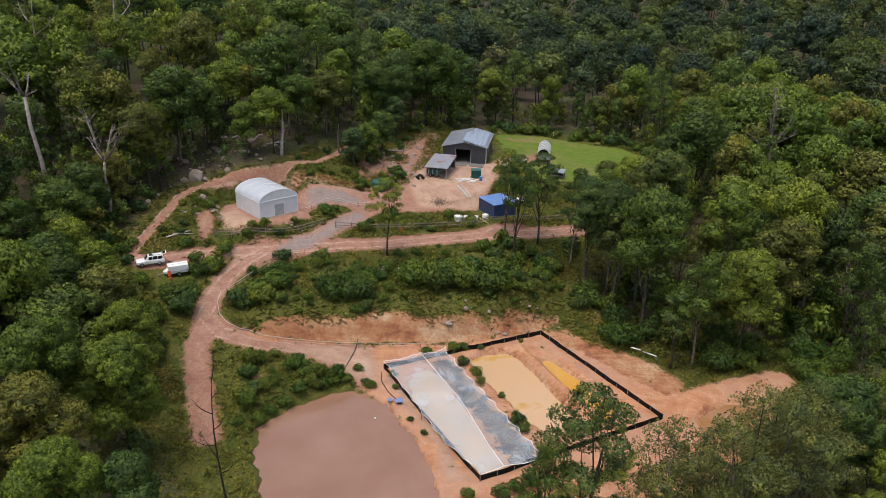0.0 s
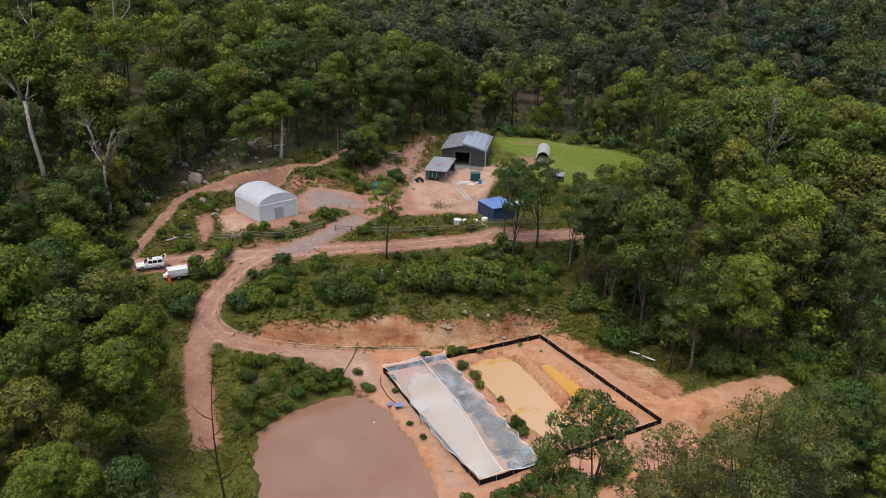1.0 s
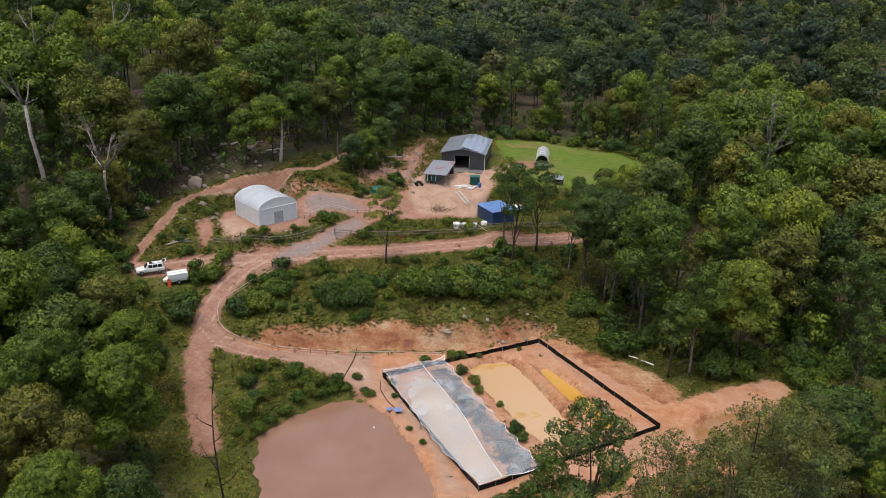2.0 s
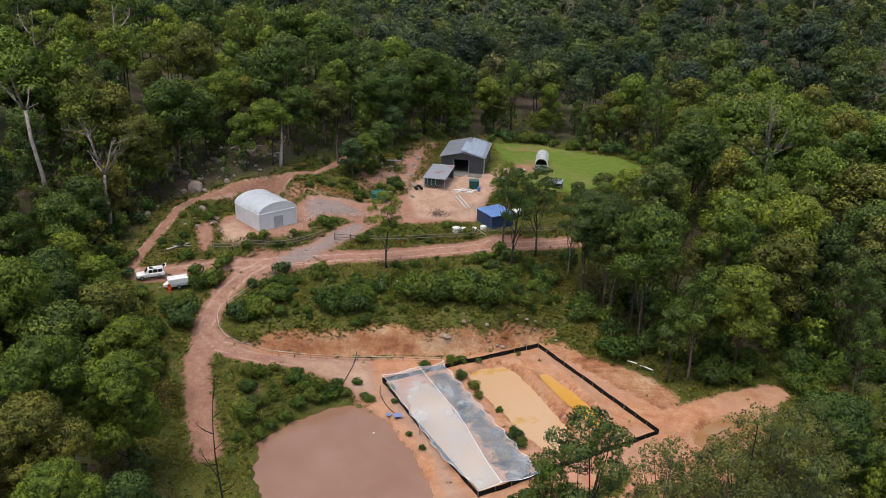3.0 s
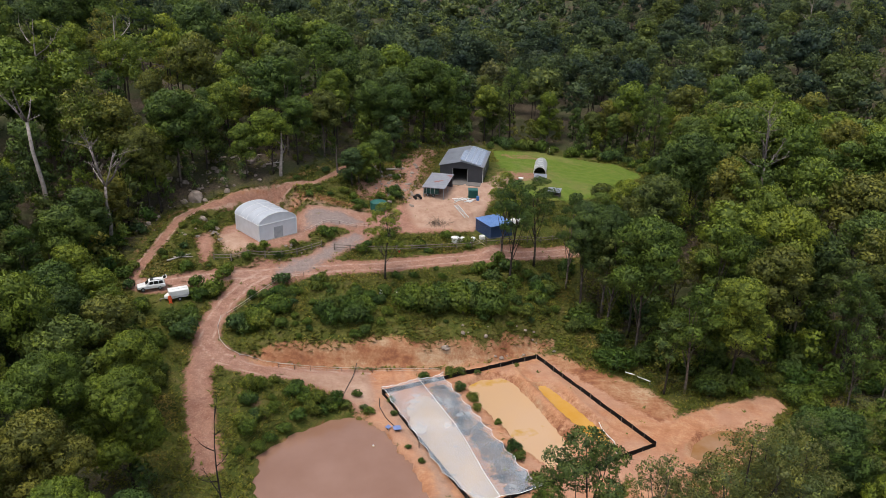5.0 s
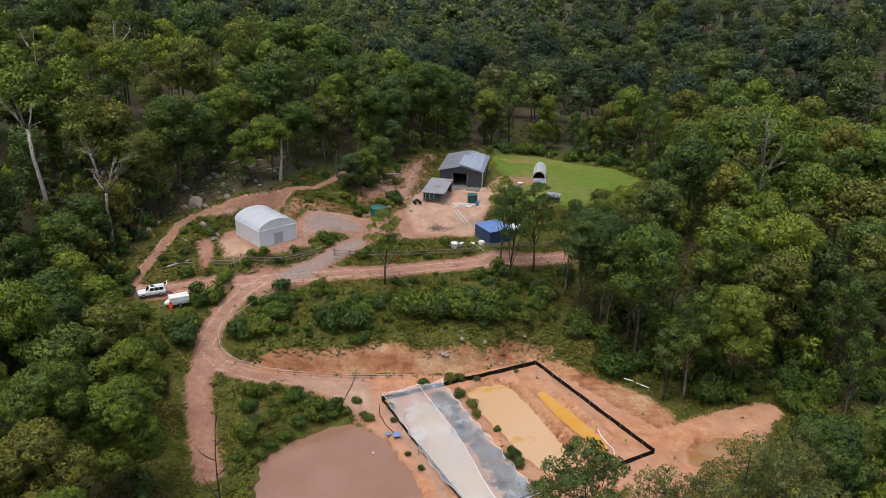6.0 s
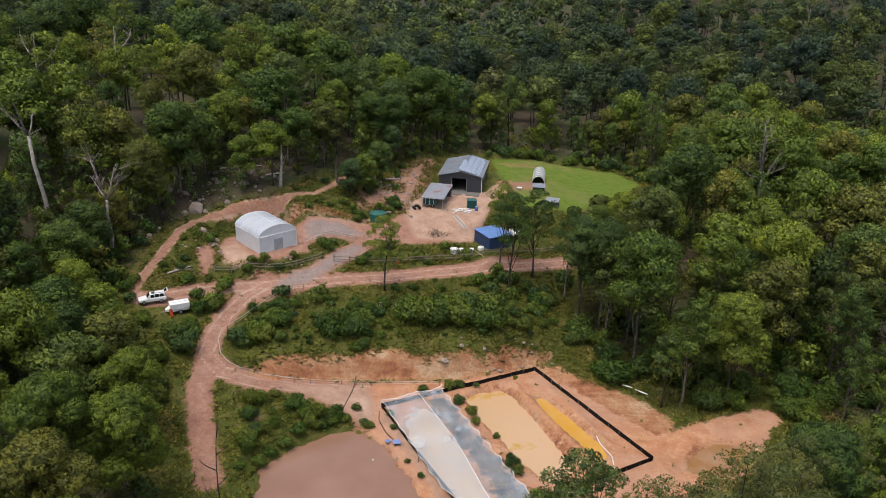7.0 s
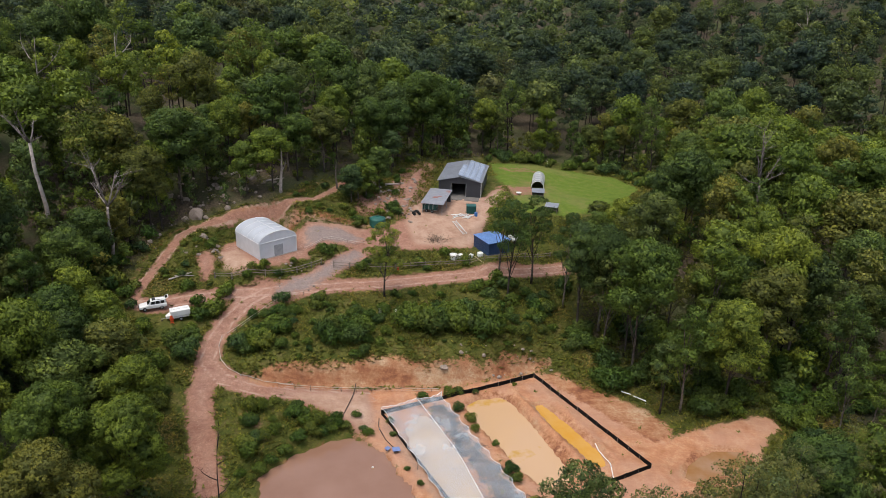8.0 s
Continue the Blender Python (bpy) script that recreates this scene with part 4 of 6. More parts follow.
# ---------------------------------------------------------------- greenhouse
def build_greenhouse():
    film, roof_film = film_material("greenhouse_film", (0.78, 0.80, 0.84)), film_material("greenhouse_roof_film", (0.60, 0.64, 0.70))
    frame_paint = plain("galvanised_hoops", (0.78, 0.80, 0.82), 0.4, 0.1, 0.1)
    g = empty("greenhouse", pose(-29.35, 111.7, 10.4, 0, 0, 42), "white film-covered greenhouse with an arched roof on a levelled pad", "greenhouse")
    W, L, H, R = 6.9, 8.1, 2.8, 1.55

    def arch(k, grow=0.0):
        a = math.pi * k / 16
        return W / 2 - (W / 2 + grow) * math.cos(a), H + (R + grow) * math.sin(a) ** 1.1

    bm = bmesh.new()
    rows = [[bm.verts.new((arch(k)[0], y, arch(k)[1])) for k in range(17)] for y in np.linspace(0, L, 7)]
    for r0, r1 in zip(rows, rows[1:]):
        for k in range(16):
            bm.faces.new((r0[k], r0[k + 1], r1[k + 1], r1[k]))
    part("roof", bm, roof_film, g, "translucent white roof film", False)
    for name, y in (("front_wall", 0.0), ("back_wall", L)):
        bm = bmesh.new()
        bm.faces.new([bm.verts.new((0, y, -0.3)), bm.verts.new((W, y, -0.3))] + [bm.verts.new((arch(k)[0], y, arch(k)[1])) for k in range(16, -1, -1)])
        part(name, bm, film, g)
    for x in (0.0, W):
        part("side_wall", boxed(x - 0.02, x + 0.02, 0, L, -0.3, H), film, g)
    for y in np.linspace(0, L, 5):
        part("hoop", tubed([(arch(k, 0.03)[0], y, arch(k, 0.03)[1]) for k in range(17)], 0.03 if 0 < y < L else 0.05, 6), frame_paint, g)
    for x in (0.0, W):
        part("eave_rail", tubed([(x, -0.02, H), (x, L + 0.02, H)], 0.06, 6), frame_paint, g)
        part("corner_post", tubed([(x, -0.03, -0.3), (x, -0.03, H)], 0.05, 6), frame_paint, g)
    part("front_rail", tubed([(0, -0.03, H), (W, -0.03, H)], 0.05, 6), frame_paint, g)
    part("ridge_rail", tubed([(W / 2, 0, H + R + 0.03), (W / 2, L, H + R + 0.03)], 0.04, 6), frame_paint, g)
    door = part("door", boxed(2.6, 4.3, -0.08, -0.02, 0.0, 2.0, 0.01), plain("mesh_door", (0.36, 0.38, 0.40), 0.6), g, "grey mesh door")
    for a in (2.57, 4.33):
        part("door_post", boxed(a - 0.04, a + 0.04, -0.1, -0.01, 0, 2.05), frame_paint, door)
    part("base_board", boxed(-0.05, W + 0.05, -0.12, -0.05, -0.1, 0.12), plain("pale_timber", (0.5, 0.45, 0.4), 0.8), g)


build_greenhouse()


# ---------------------------------------------------------------- shed, carport and the yard's things
SLATE = corrugated("slate_grey_cladding", (0.050, 0.052, 0.060), 0.55, 0.1, 9.0)
ZINC = corrugated("grey_steel_roofing", (0.27, 0.29, 0.33), 0.38, 0.3, 8.0)
STEEL = plain("dull_steel", (0.35, 0.36, 0.37), 0.45, 0.6)
TEAL = plain("dark_teal_paint", (0.012, 0.075, 0.066), 0.5)
WHITE = plain("white_plastic", (0.72, 0.72, 0.70), 0.5, 0, 0.12)
TIMBER = plain("weathered_timber", (0.20, 0.165, 0.14), 0.9, 0, 0.35)


def build_shed():
    turn = -9.0
    s = empty("machinery_shed", pose(-0.45, 146.4, 11.4, 0, 0, turn), "dark grey steel shed with solar panels and an open roller door", "shed")
    W, L, H, R = 8.7, 13.4, 3.2, 0.95
    d0, d1, dh = 2.6, 5.7, 2.75
    bm = bmesh.new()
    for x0, x1, z0, z1 in ((0, d0, -0.5, H), (d1, W, -0.5, H), (d0, d1, dh, H)):
        box(bm, x0, x1, 0, 0.12, z0, z1)
    gable = [bm.verts.new((0, 0, H)), bm.verts.new((W, 0, H)), bm.verts.new((W / 2, 0, H + R)), bm.verts.new((0, 0.12, H)), bm.verts.new((W, 0.12, H)), bm.verts.new((W / 2, 0.12, H + R))]
    for f in ((0, 1, 2), (5, 4, 3), (1, 4, 5, 2), (3, 0, 2, 5)):
        bm.faces.new([gable[i] for i in f])
    part("front_wall", bm, SLATE, s)
    bm = boxed(0, W, L - 0.12, L, -0.5, H)
    gable = [bm.verts.new((0, L, H)), bm.verts.new((W, L, H)), bm.verts.new((W / 2, L, H + R))]
    bm.faces.new(gable)
    part("back_wall", bm, SLATE, s)
    for x in (0.0, W - 0.12):
        part("side_wall", boxed(x, x + 0.12, 0.12, L - 0.12, -0.5, H), SLATE, s)
    part("slab", boxed(0.12, W - 0.12, -2.5, L - 0.12, -0.25, 0.03), plain("concrete", (0.15, 0.14, 0.13), 0.9, 0, 0.3), s)
    slope = math.atan2(R, W / 2)
    run = math.hypot(R, W / 2) + 0.2
    roofs = []
    for side in (-1, 1):
        m = Matrix.Translation((W / 2, 0, H + R + 0.05)) @ Matrix.Rotation(side * slope, 4, "Y")
        bm = box(bmesh.new(), min(0, side * run), max(0, side * run), -0.25, L + 0.25, 0, 0.07, m=m)
        roofs.append(part("roof", bm, ZINC, s, "pale grey corrugated steel roof"))
        part("gutter", boxed(*((-0.32, -0.18) if side < 0 else (W + 0.18, W + 0.32)), -0.2, L + 0.2, H - 0.02, H + 0.1), STEEL, s)
    part("ridge_cap", boxed(W / 2 - 0.2, W / 2 + 0.2, -0.25, L + 0.25, H + R + 0.09, H + R + 0.14), ZINC, s)
    # pale blue-grey puts the sky's reflection into the panels' base colour
    glass = Nodes("sky_tinted_glass", 0.25, 0, 0.6)
    glass.colour(glass.ramp(glass.noise(1.5, 2, 0.5, True), (0.3, (0.24, 0.29, 0.38)), (0.7, (0.32, 0.37, 0.46))))
    rim = plain("panel_rim", (0.55, 0.57, 0.6), 0.35, 0.6, 0.1)
    start, y0, lift = -0.4, -0.15, 0.3
    frame_m = Matrix.Translation((W / 2, 0, H + R + 0.12 + lift)) @ Matrix.Rotation(slope + radians(2.5), 4, "Y")
    for j, rows in enumerate((5, 8, 8, 8)):
        for i in range(rows):
            x, y = start + 1.16 * j, y0 + 1.67 * i
            p = part("solar_panel", box(bmesh.new(), x, x + 1.1, y, y + 1.65, 0, 0.035, 0.006, frame_m), rim, s, "aluminium-rimmed solar panel")
            part("cell_sheet", box(bmesh.new(), x + 0.035, x + 1.065, y + 0.035, y + 1.615, 0.036, 0.042, m=frame_m), glass.m, p, "cells with the sky's blue-grey reflection in their colour")
    for y in (0.8, 3.4, 6.0, 8.6, 10.8, 12.6):
        part("panel_rail", box(bmesh.new(), start + (0 if y < 8.3 else 1.16), start + 4.6, y, y + 0.06, -0.06, 0, m=frame_m), STEEL, s)
        part("panel_strut", boxed(W / 2 + 0.3, W / 2 + 0.36, y, y + 0.06, H + R - 0.1, H + R + lift), STEEL, s)
    part("roller_drum", tubed([(d0, 0.35, dh + 0.15), (d1, 0.35, dh + 0.15)], 0.2, 12), STEEL, s)
    for x in (d0, d1):
        part("door_jamb", boxed(x - 0.06, x + 0.06, -0.03, 0.16, 0, dh), STEEL, s)
    part("downpipe", tubed([(W + 0.1, 0.05, 0), (W + 0.1, 0.05, H)], 0.06), WHITE, s, "white downpipe")
    window = part("window", boxed(W - 0.02, W + 0.05, 5.0, 6.6, 1.2, 2.2), STEEL, s)
    part("pane", boxed(W + 0.051, W + 0.056, 5.08, 6.52, 1.28, 2.12), glass.m, window)
    # what stands just inside the opening
    bench = empty("work_bench", pose(1.2, 149.0, 11.43, 0, 0, turn), "cluttered timber work bench inside the dark shed", "bench")
    part("top", boxed(0, 1.0, 0, 2.2, 0.8, 0.86), TIMBER, bench)
    for x in (0.06, 0.94):
        for y in (0.06, 2.14):
            part("leg", boxed(x - 0.04, x + 0.04, y - 0.04, y + 0.04, 0, 0.8), TIMBER, bench)


build_shed()


def build_carport():
    c = empty("carport", pose(-3.6, 135.6, gz(-1.8, 137), 0, 0, -13), "open carport with a rust-stained grey steel roof", "carport")
    W, L, z0, z1 = 4.1, 7.6, 1.95, 2.55
    roofing = Nodes("rusty_roofing", 0.45, 0.2, 0.4)
    rust = roofing.noise(0.45, 3)
    roofing.colour(roofing.mix(roofing.step(rust, 0.58, 0.68), roofing.ramp(roofing.noise(2, 4), (0.3, (0.23, 0.235, 0.26)), (0.7, (0.30, 0.31, 0.34))), (0.30, 0.12, 0.09)))
    tilt = Matrix.Translation((0, 0, z0)) @ Matrix.Rotation(math.atan2(z1 - z0, L), 4, "X")
    part("roof", box(bmesh.new(), -0.2, W + 0.2, -0.3, L + 0.3, 0, 0.06, m=tilt), roofing.m, c, "grey roofing with red rust stains")
    for i in range(5):
        part("purlin", box(bmesh.new(), -0.15, W + 0.15, L * i / 4 - 0.04, L * i / 4 + 0.04, -0.12, -0.004, m=tilt), STEEL, c)
    for x in (0.1, W - 0.1):
        for y in (0.1, L / 2, L - 0.1):
            part("post", boxed(x - 0.05, x + 0.05, y - 0.05, y + 0.05, -0.9, z0 + (z1 - z0) * y / L - 0.1), STEEL, c)
    part("back_wall", boxed(0, W, L - 0.05, L, -0.6, z1 - 0.25), SLATE, c)
    t = empty("trailer_tank", stand(-2.6, 136.6, -13), "dark teal tank trailer under the carport", "trailer")
    part("tank", boxed(-0.7, 2.0, -0.7, 0.8, 0.5, 1.5, 0.15), TEAL, t)
    part("chassis", boxed(-0.9, 2.2, -0.5, 0.6, 0.35, 0.48), STEEL, t)
    for x in (0.1, 1.2):
        for y in (-0.75, 0.85):
            wheel = part("wheel", tubed([(x, y - 0.1, 0.3), (x, y + 0.1, 0.3)], 0.3, 14), plain("tyre_rubber", (0.02, 0.02, 0.02), 0.9), t)
            part("rim", tubed([(x, y - 0.11, 0.3), (x, y + 0.11, 0.3)], 0.15, 10), STEEL, wheel)
    for i in range(3):
        part("strap", boxed(-0.3 + 0.8 * i, -0.22 + 0.8 * i, -0.72, 0.82, 0.49, 1.52), WHITE, t)
    q = empty("quad_bike", stand(-4.6, 134.6, 20), "small dark quad bike parked by the carport", "quad bike")
    part("body", boxed(-0.55, 0.55, -0.25, 0.25, 0.45, 0.8, 0.1), plain("black_plastic", (0.02, 0.02, 0.022), 0.5), q)
    part("seat", boxed(-0.35, 0.2, -0.16, 0.16, 0.8, 0.95, 0.05), plain("black_vinyl", (0.015, 0.015, 0.015), 0.6), q)
    part("handlebar", tubed([(0.35, -0.35, 1.05), (0.4, 0, 0.95), (0.35, 0.35, 1.05)], 0.025, 6), STEEL, q)
    for x in (-0.5, 0.5):
        for y in (-0.4, 0.4):
            part("wheel", tubed([(x, y - 0.1, 0.27), (x, y + 0.1, 0.27)], 0.27, 12), plain("knobbly_rubber", (0.018, 0.018, 0.018), 0.95), q)


build_carport()


def build_blue_shed():
    b = empty("blue_shed", pose(8.7, 121.0, 8.3, 0, 0, -62), "small blue steel garden shed with a single-pitch roof", "shed")
    blue_roof = corrugated("blue_roofing", (0.13, 0.25, 0.52), 0.4, 0.1, 8.0)
    blue_wall = corrugated("blue_cladding", (0.03, 0.062, 0.15), 0.5, 0.1, 9.0)
    W, L, h0, h1 = 5.2, 4.4, 2.25, 2.35
    # local x runs back along the long wall, y along the short
    for name, x0, x1, y0, y1 in (("wall", -W, 0, 0, 0.08), ("wall", -W, 0, L - 0.08, L), ("wall", -W, -W + 0.08, 0.08, L - 0.08), ("wall", -0.08, 0, 0.08, L - 0.08)):
        part(name, boxed(x0, x1, y0, y1, -0.4, h0 - 0.02), blue_wall, b)
    tilt = Matrix.Translation((0, 0, h0)) @ Matrix.Rotation(math.atan2(h1 - h0, L), 4, "X")
    part("roof", box(bmesh.new(), -W - 0.15, 0.15, -0.15, L + 0.2, 0.02, 0.08, m=tilt), blue_roof, b, "bright blue corrugated roof")
    door = part("door", boxed(0.005, 0.05, 1.2, 2.2, 0, 1.95), blue_wall, b)
    part("handle", tubed([(0.06, 2.05, 0.95), (0.06, 2.05, 1.1)], 0.02, 6), STEEL, door)
    for i in range(5):
        part("trim", boxed(-W * i / 4 - 0.03, -W * i / 4 + 0.03, -0.03, -0.004, -0.3, h0), blue_wall, b)


build_blue_shed()


def lathe(profile, sides=20):
    bm = bmesh.new()
    rings = [[bm.verts.new((r * math.cos(2 * math.pi * k / sides), r * math.sin(2 * math.pi * k / sides), z)) for k in range(sides)] for r, z in profile]
    for r0, r1 in zip(rings, rings[1:]):
        for k in range(sides):
            bm.faces.new((r0[k], r0[(k + 1) % sides], r1[(k + 1) % sides], r1[k]))
    bm.faces.new(rings[-1])
    bm.faces.new(rings[0][::-1])
    return bm


def water_tank(x, y, radius, height, paint, label):
    t = empty("water_tank", stand(x, y), label, "tank")
    rib = [(radius, -0.15)]
    for i in range(6):
        z = height * i / 6
        rib += [(radius, z + 0.02), (radius * 0.985, z + height / 12), (radius, z + height / 6 - 0.02)]
    part("body", lathe(rib + [(radius * 0.96, height + 0.03), (radius * 0.4, height + 0.22 * radius), (0.25 * radius, height + 0.24 * radius)]), paint, t, flat=False)
    part("hatch", lathe([(0.2 * radius, height + 0.2 * radius), (0.2 * radius, height + 0.3 * radius)], 14), paint, t)
    return t


water_tank(-11.6, 129.0, 1.5, 1.35, plain("green_poly", (0.02, 0.105, 0.085), 0.5), "round dark green poly water tank")
for _x, _y, _r, _h in ((2.5, 120.4, 0.72, 0.75), (3.75, 120.7, 0.5, 0.6), (7.2, 121.0, 0.55, 0.6)):
    water_tank(_x, _y, _r, _h, WHITE, "squat white plastic tank beside the fence")
for _x, _y, _t in ((5.0, 120.2, 20), (5.6, 120.7, 70)):
    _c = empty("white_crate", stand(_x, _y, _t), "tipped white plastic crate by the fence", "crate")
    part("body", boxed(-0.4, 0.4, -0.3, 0.3, -0.05, 0.45, 0.05), WHITE, _c)
    part("rim", boxed(-0.43, 0.43, -0.33, 0.33, 0.4, 0.47, 0.02), WHITE, _c)


def build_yard_things():
    s = empty("skip_bin", stand(6.0, 136.8, 2), "dark teal steel skip bin with cages on top", "bin")
    part("body", boxed(-0.9, 0.9, -0.8, 0.8, -0.1, 1.35, 0.05), TEAL, s)
    part("lid", boxed(-0.95, 0.95, -0.85, 0.85, 1.35, 1.45, 0.03), plain("teal_lid", (0.02, 0.10, 0.09), 0.5), s)
    for x in (-0.6, 0.0, 0.6):
        part("rib", boxed(x - 0.05, x + 0.05, -0.87, -0.8, 0, 1.35), TEAL, s)
    d = empty("blue_drum", stand(6.9, 135.2), "bright blue plastic drum beside the bin", "drum")
    part("body", lathe([(0.27, -0.05), (0.3, 0.1), (0.3, 0.75), (0.26, 0.85)]), plain("blue_plastic", (0.05, 0.16, 0.42), 0.45), d, flat=False)
    part("cap", lathe([(0.06, 0.83), (0.06, 0.9)], 10), WHITE, d)
    # lengths of white pipe lying in a heap, and a ladder
    rng = np.random.default_rng(3)
    for i in range(18):
        x, y, a = 4.3 + rng.uniform(-1.7, 1.5), 134.4 + rng.uniform(-0.7, 0.9), rng.uniform(-0.3, 1.1)
        half = rng.uniform(0.4, 1.0)
        ends = [(x + sgn * half * math.cos(a), y + sgn * half * math.sin(a)) for sgn in (-1, 1)]
        p = empty("white_pipe", Matrix(), "length of white plastic pipe dropped on the dirt", "pipe", "pipes heaped in the yard")
        part("pipe", tubed([(ex, ey, gz(ex, ey) + 0.1 + 0.07 * (i % 5)) for ex, ey in ends], 0.075, 8), WHITE, p)
    alloy = plain("bright_alloy", (0.62, 0.62, 0.60), 0.4, 0.2, 0.1)
    lad = empty("ladder", Matrix(), "aluminium ladder lying on the dirt", "ladder")
    a, b = Vector((2.7, 132.2, gz(2.7, 132.2) + 0.3)), Vector((4.7, 128.3, gz(4.7, 128.3) + 0.35))
    across = (b - a).cross(Vector((0, 0, 1))).normalized() * 0.4
    for sgn in (-1, 1):
        part("rail", tubed([a + across * sgn, b + across * sgn], 0.07, 6), alloy, lad)
    for i in range(12):
        m = a.lerp(b, (i + 0.5) / 12)
        part("rung", tubed([m - across, m + across], 0.035, 6), alloy, lad)
    # heap of cut brush
    bm = bmesh.new()
    for i in range(90):
        x, y = -0.6 + rng.normal() * 0.9, 125.6 + rng.normal() * 0.6
        z = gz(x, y)
        e = Vector((rng.normal() * 0.6, rng.normal() * 0.6, abs(rng.normal()) * 0.5 + 0.15))
        tube(bm, [(x, y, z), (x + e.x, y + e.y, z + e.z + 0.2)], [0.03, 0.012], 4, False)
    brush = empty("brush_heap", Matrix(), "heap of dry cut branches in the yard", "branches")
    part("sticks", bm, plain("dry_sticks", (0.16, 0.12, 0.09), 0.95), brush)


build_yard_things()


def build_tunnel():
    t = empty("hoop_house", pose(21.2, 155.6, gz(21.6, 159) - 0.05, 0, 0, -9), "small hooped shade house on the mown lawn", "shade house")
    cloth = plain("shade_film", (0.55, 0.57, 0.57), 0.6, 0, 0.2)
    for i in range(6):
        y = 1.6 * i
        part("hoop", tubed([(1.35 * math.cos(math.pi * k / 12), y, 0.6 + 1.55 * math.sin(math.pi * k / 12)) for k in range(13)], 0.06, 6), WHITE, t)
    bm = bmesh.new()
    rows = [[bm.verts.new((1.3 * math.cos(math.pi * k / 12), y, 0.6 + 1.5 * math.sin(math.pi * k / 12))) for k in range(13)] for y in (0.1, 8.0)]
    for k in range(12):
        bm.faces.new((rows[0][k], rows[0][k + 1], rows[1][k + 1], rows[1][k]))
    part("cover", bm, plain("grey_shade_cloth", (0.30, 0.32, 0.33), 0.8, 0, 0.3), t, flat=False)
    for x in (-1.32, 1.32):
        part("side_board", boxed(x - 0.03, x + 0.03, 0, 8.0, -0.2, 0.6), TIMBER, t)
    part("end_wall", boxed(-1.3, 1.3, 7.95, 8.0, -0.2, 1.2), cloth, t)
    for x, y, turn, label in ((20.7, 150.4, -8, "low grey-roofed pen in front of the shade house"), (22.6, 142.6, -20, "small grey-roofed pen on the grass")):
        k = empty("animal_pen", pose(x, y, gz(x, y), 0, 0, turn), label, "pen")
        part("roof", box(bmesh.new(), -1.35, 1.35, -0.9, 0.9, 0, 0.06, m=pose(0, 0, 1.35, 14)), ZINC, k, "grey steel roof")
        # shade beneath the open roof is put into the near-black back wall
        part("back_wall", boxed(-1.25, 1.25, 0.75, 0.8, -0.1, 1.45), plain("shaded_boards", (0.06, 0.055, 0.05), 0.9), k)
        for lx in (-1.2, 1.2):
            for ly in (-0.75, 0.72):
                part("post", boxed(lx - 0.05, lx + 0.05, ly - 0.05, ly + 0.05, -0.1, 1.3 + 0.2 * ly), TIMBER, k)
        part("rail", boxed(-1.2, 1.2, -0.8, -0.76, 0.5, 0.6), TIMBER, k)
    b = empty("white_basin", stand(16.6, 150.4), "round white basin on the grass", "basin")
    part("bowl", lathe([(0.3, -0.05), (0.5, 0.3), (0.55, 0.4), (0.45, 0.38), (0.3, 0.1)], 16), WHITE, b, flat=False)
    part("rim", lathe([(0.56, 0.38), (0.58, 0.42), (0.5, 0.42)], 16), WHITE, b)
    p = empty("white_post", stand(26.4, 178.8), "white post standing at the lawn's far edge", "post")
    part("shaft", boxed(-0.12, 0.12, -0.12, 0.12, -0.2, 1.4, 0.02), WHITE, p)
    part("foot", boxed(-0.5, -0.1, -0.1, 0.1, -0.1, 0.5, 0.03), plain("dark_bucket", (0.05, 0.05, 0.05)), p)
    for x, y in ((13.2, 128.6), (14.2, 128.4), (13.8, 127.6)):
        w = empty("white_sack", stand(x, y, x * 40), "bulging white sack beside the blue shed", "sack")
        part("bag", lathe([(0.3, -0.05), (0.5, 0.2), (0.48, 0.5), (0.3, 0.72), (0.1, 0.8)], 10), WHITE, w, flat=False)
        part("tie", lathe([(0.06, 0.78), (0.1, 0.86)], 8), TIMBER, w)


build_tunnel()


# ---------------------------------------------------------------- vehicles
def loft(sections, bm=None):
    """Skin through closed outlines of equal length."""
    bm = bm or bmesh.new()
    rings = [[bm.verts.new(p) for p in s] for s in sections]
    n = len(rings[0])
    for r0, r1 in zip(rings, rings[1:]):
        for k in range(n):
            bm.faces.new((r0[k], r0[(k + 1) % n], r1[(k + 1) % n], r1[k]))
    bm.faces.new(rings[0][::-1])
    bm.faces.new(rings[-1])
    return bm


def wheel_part(parent, x, y, r, rubber, alloy):
    w = part("wheel", tubed([(x, y - 0.13, r), (x, y - 0.11, r), (x, y + 0.11, r), (x, y + 0.13, r)], [r * 0.9, r, r, r * 0.9], 18), rubber, parent)
    part("rim", tubed([(x, y - 0.135, r), (x, y + 0.135, r)], r * 0.58, 12), alloy, w)


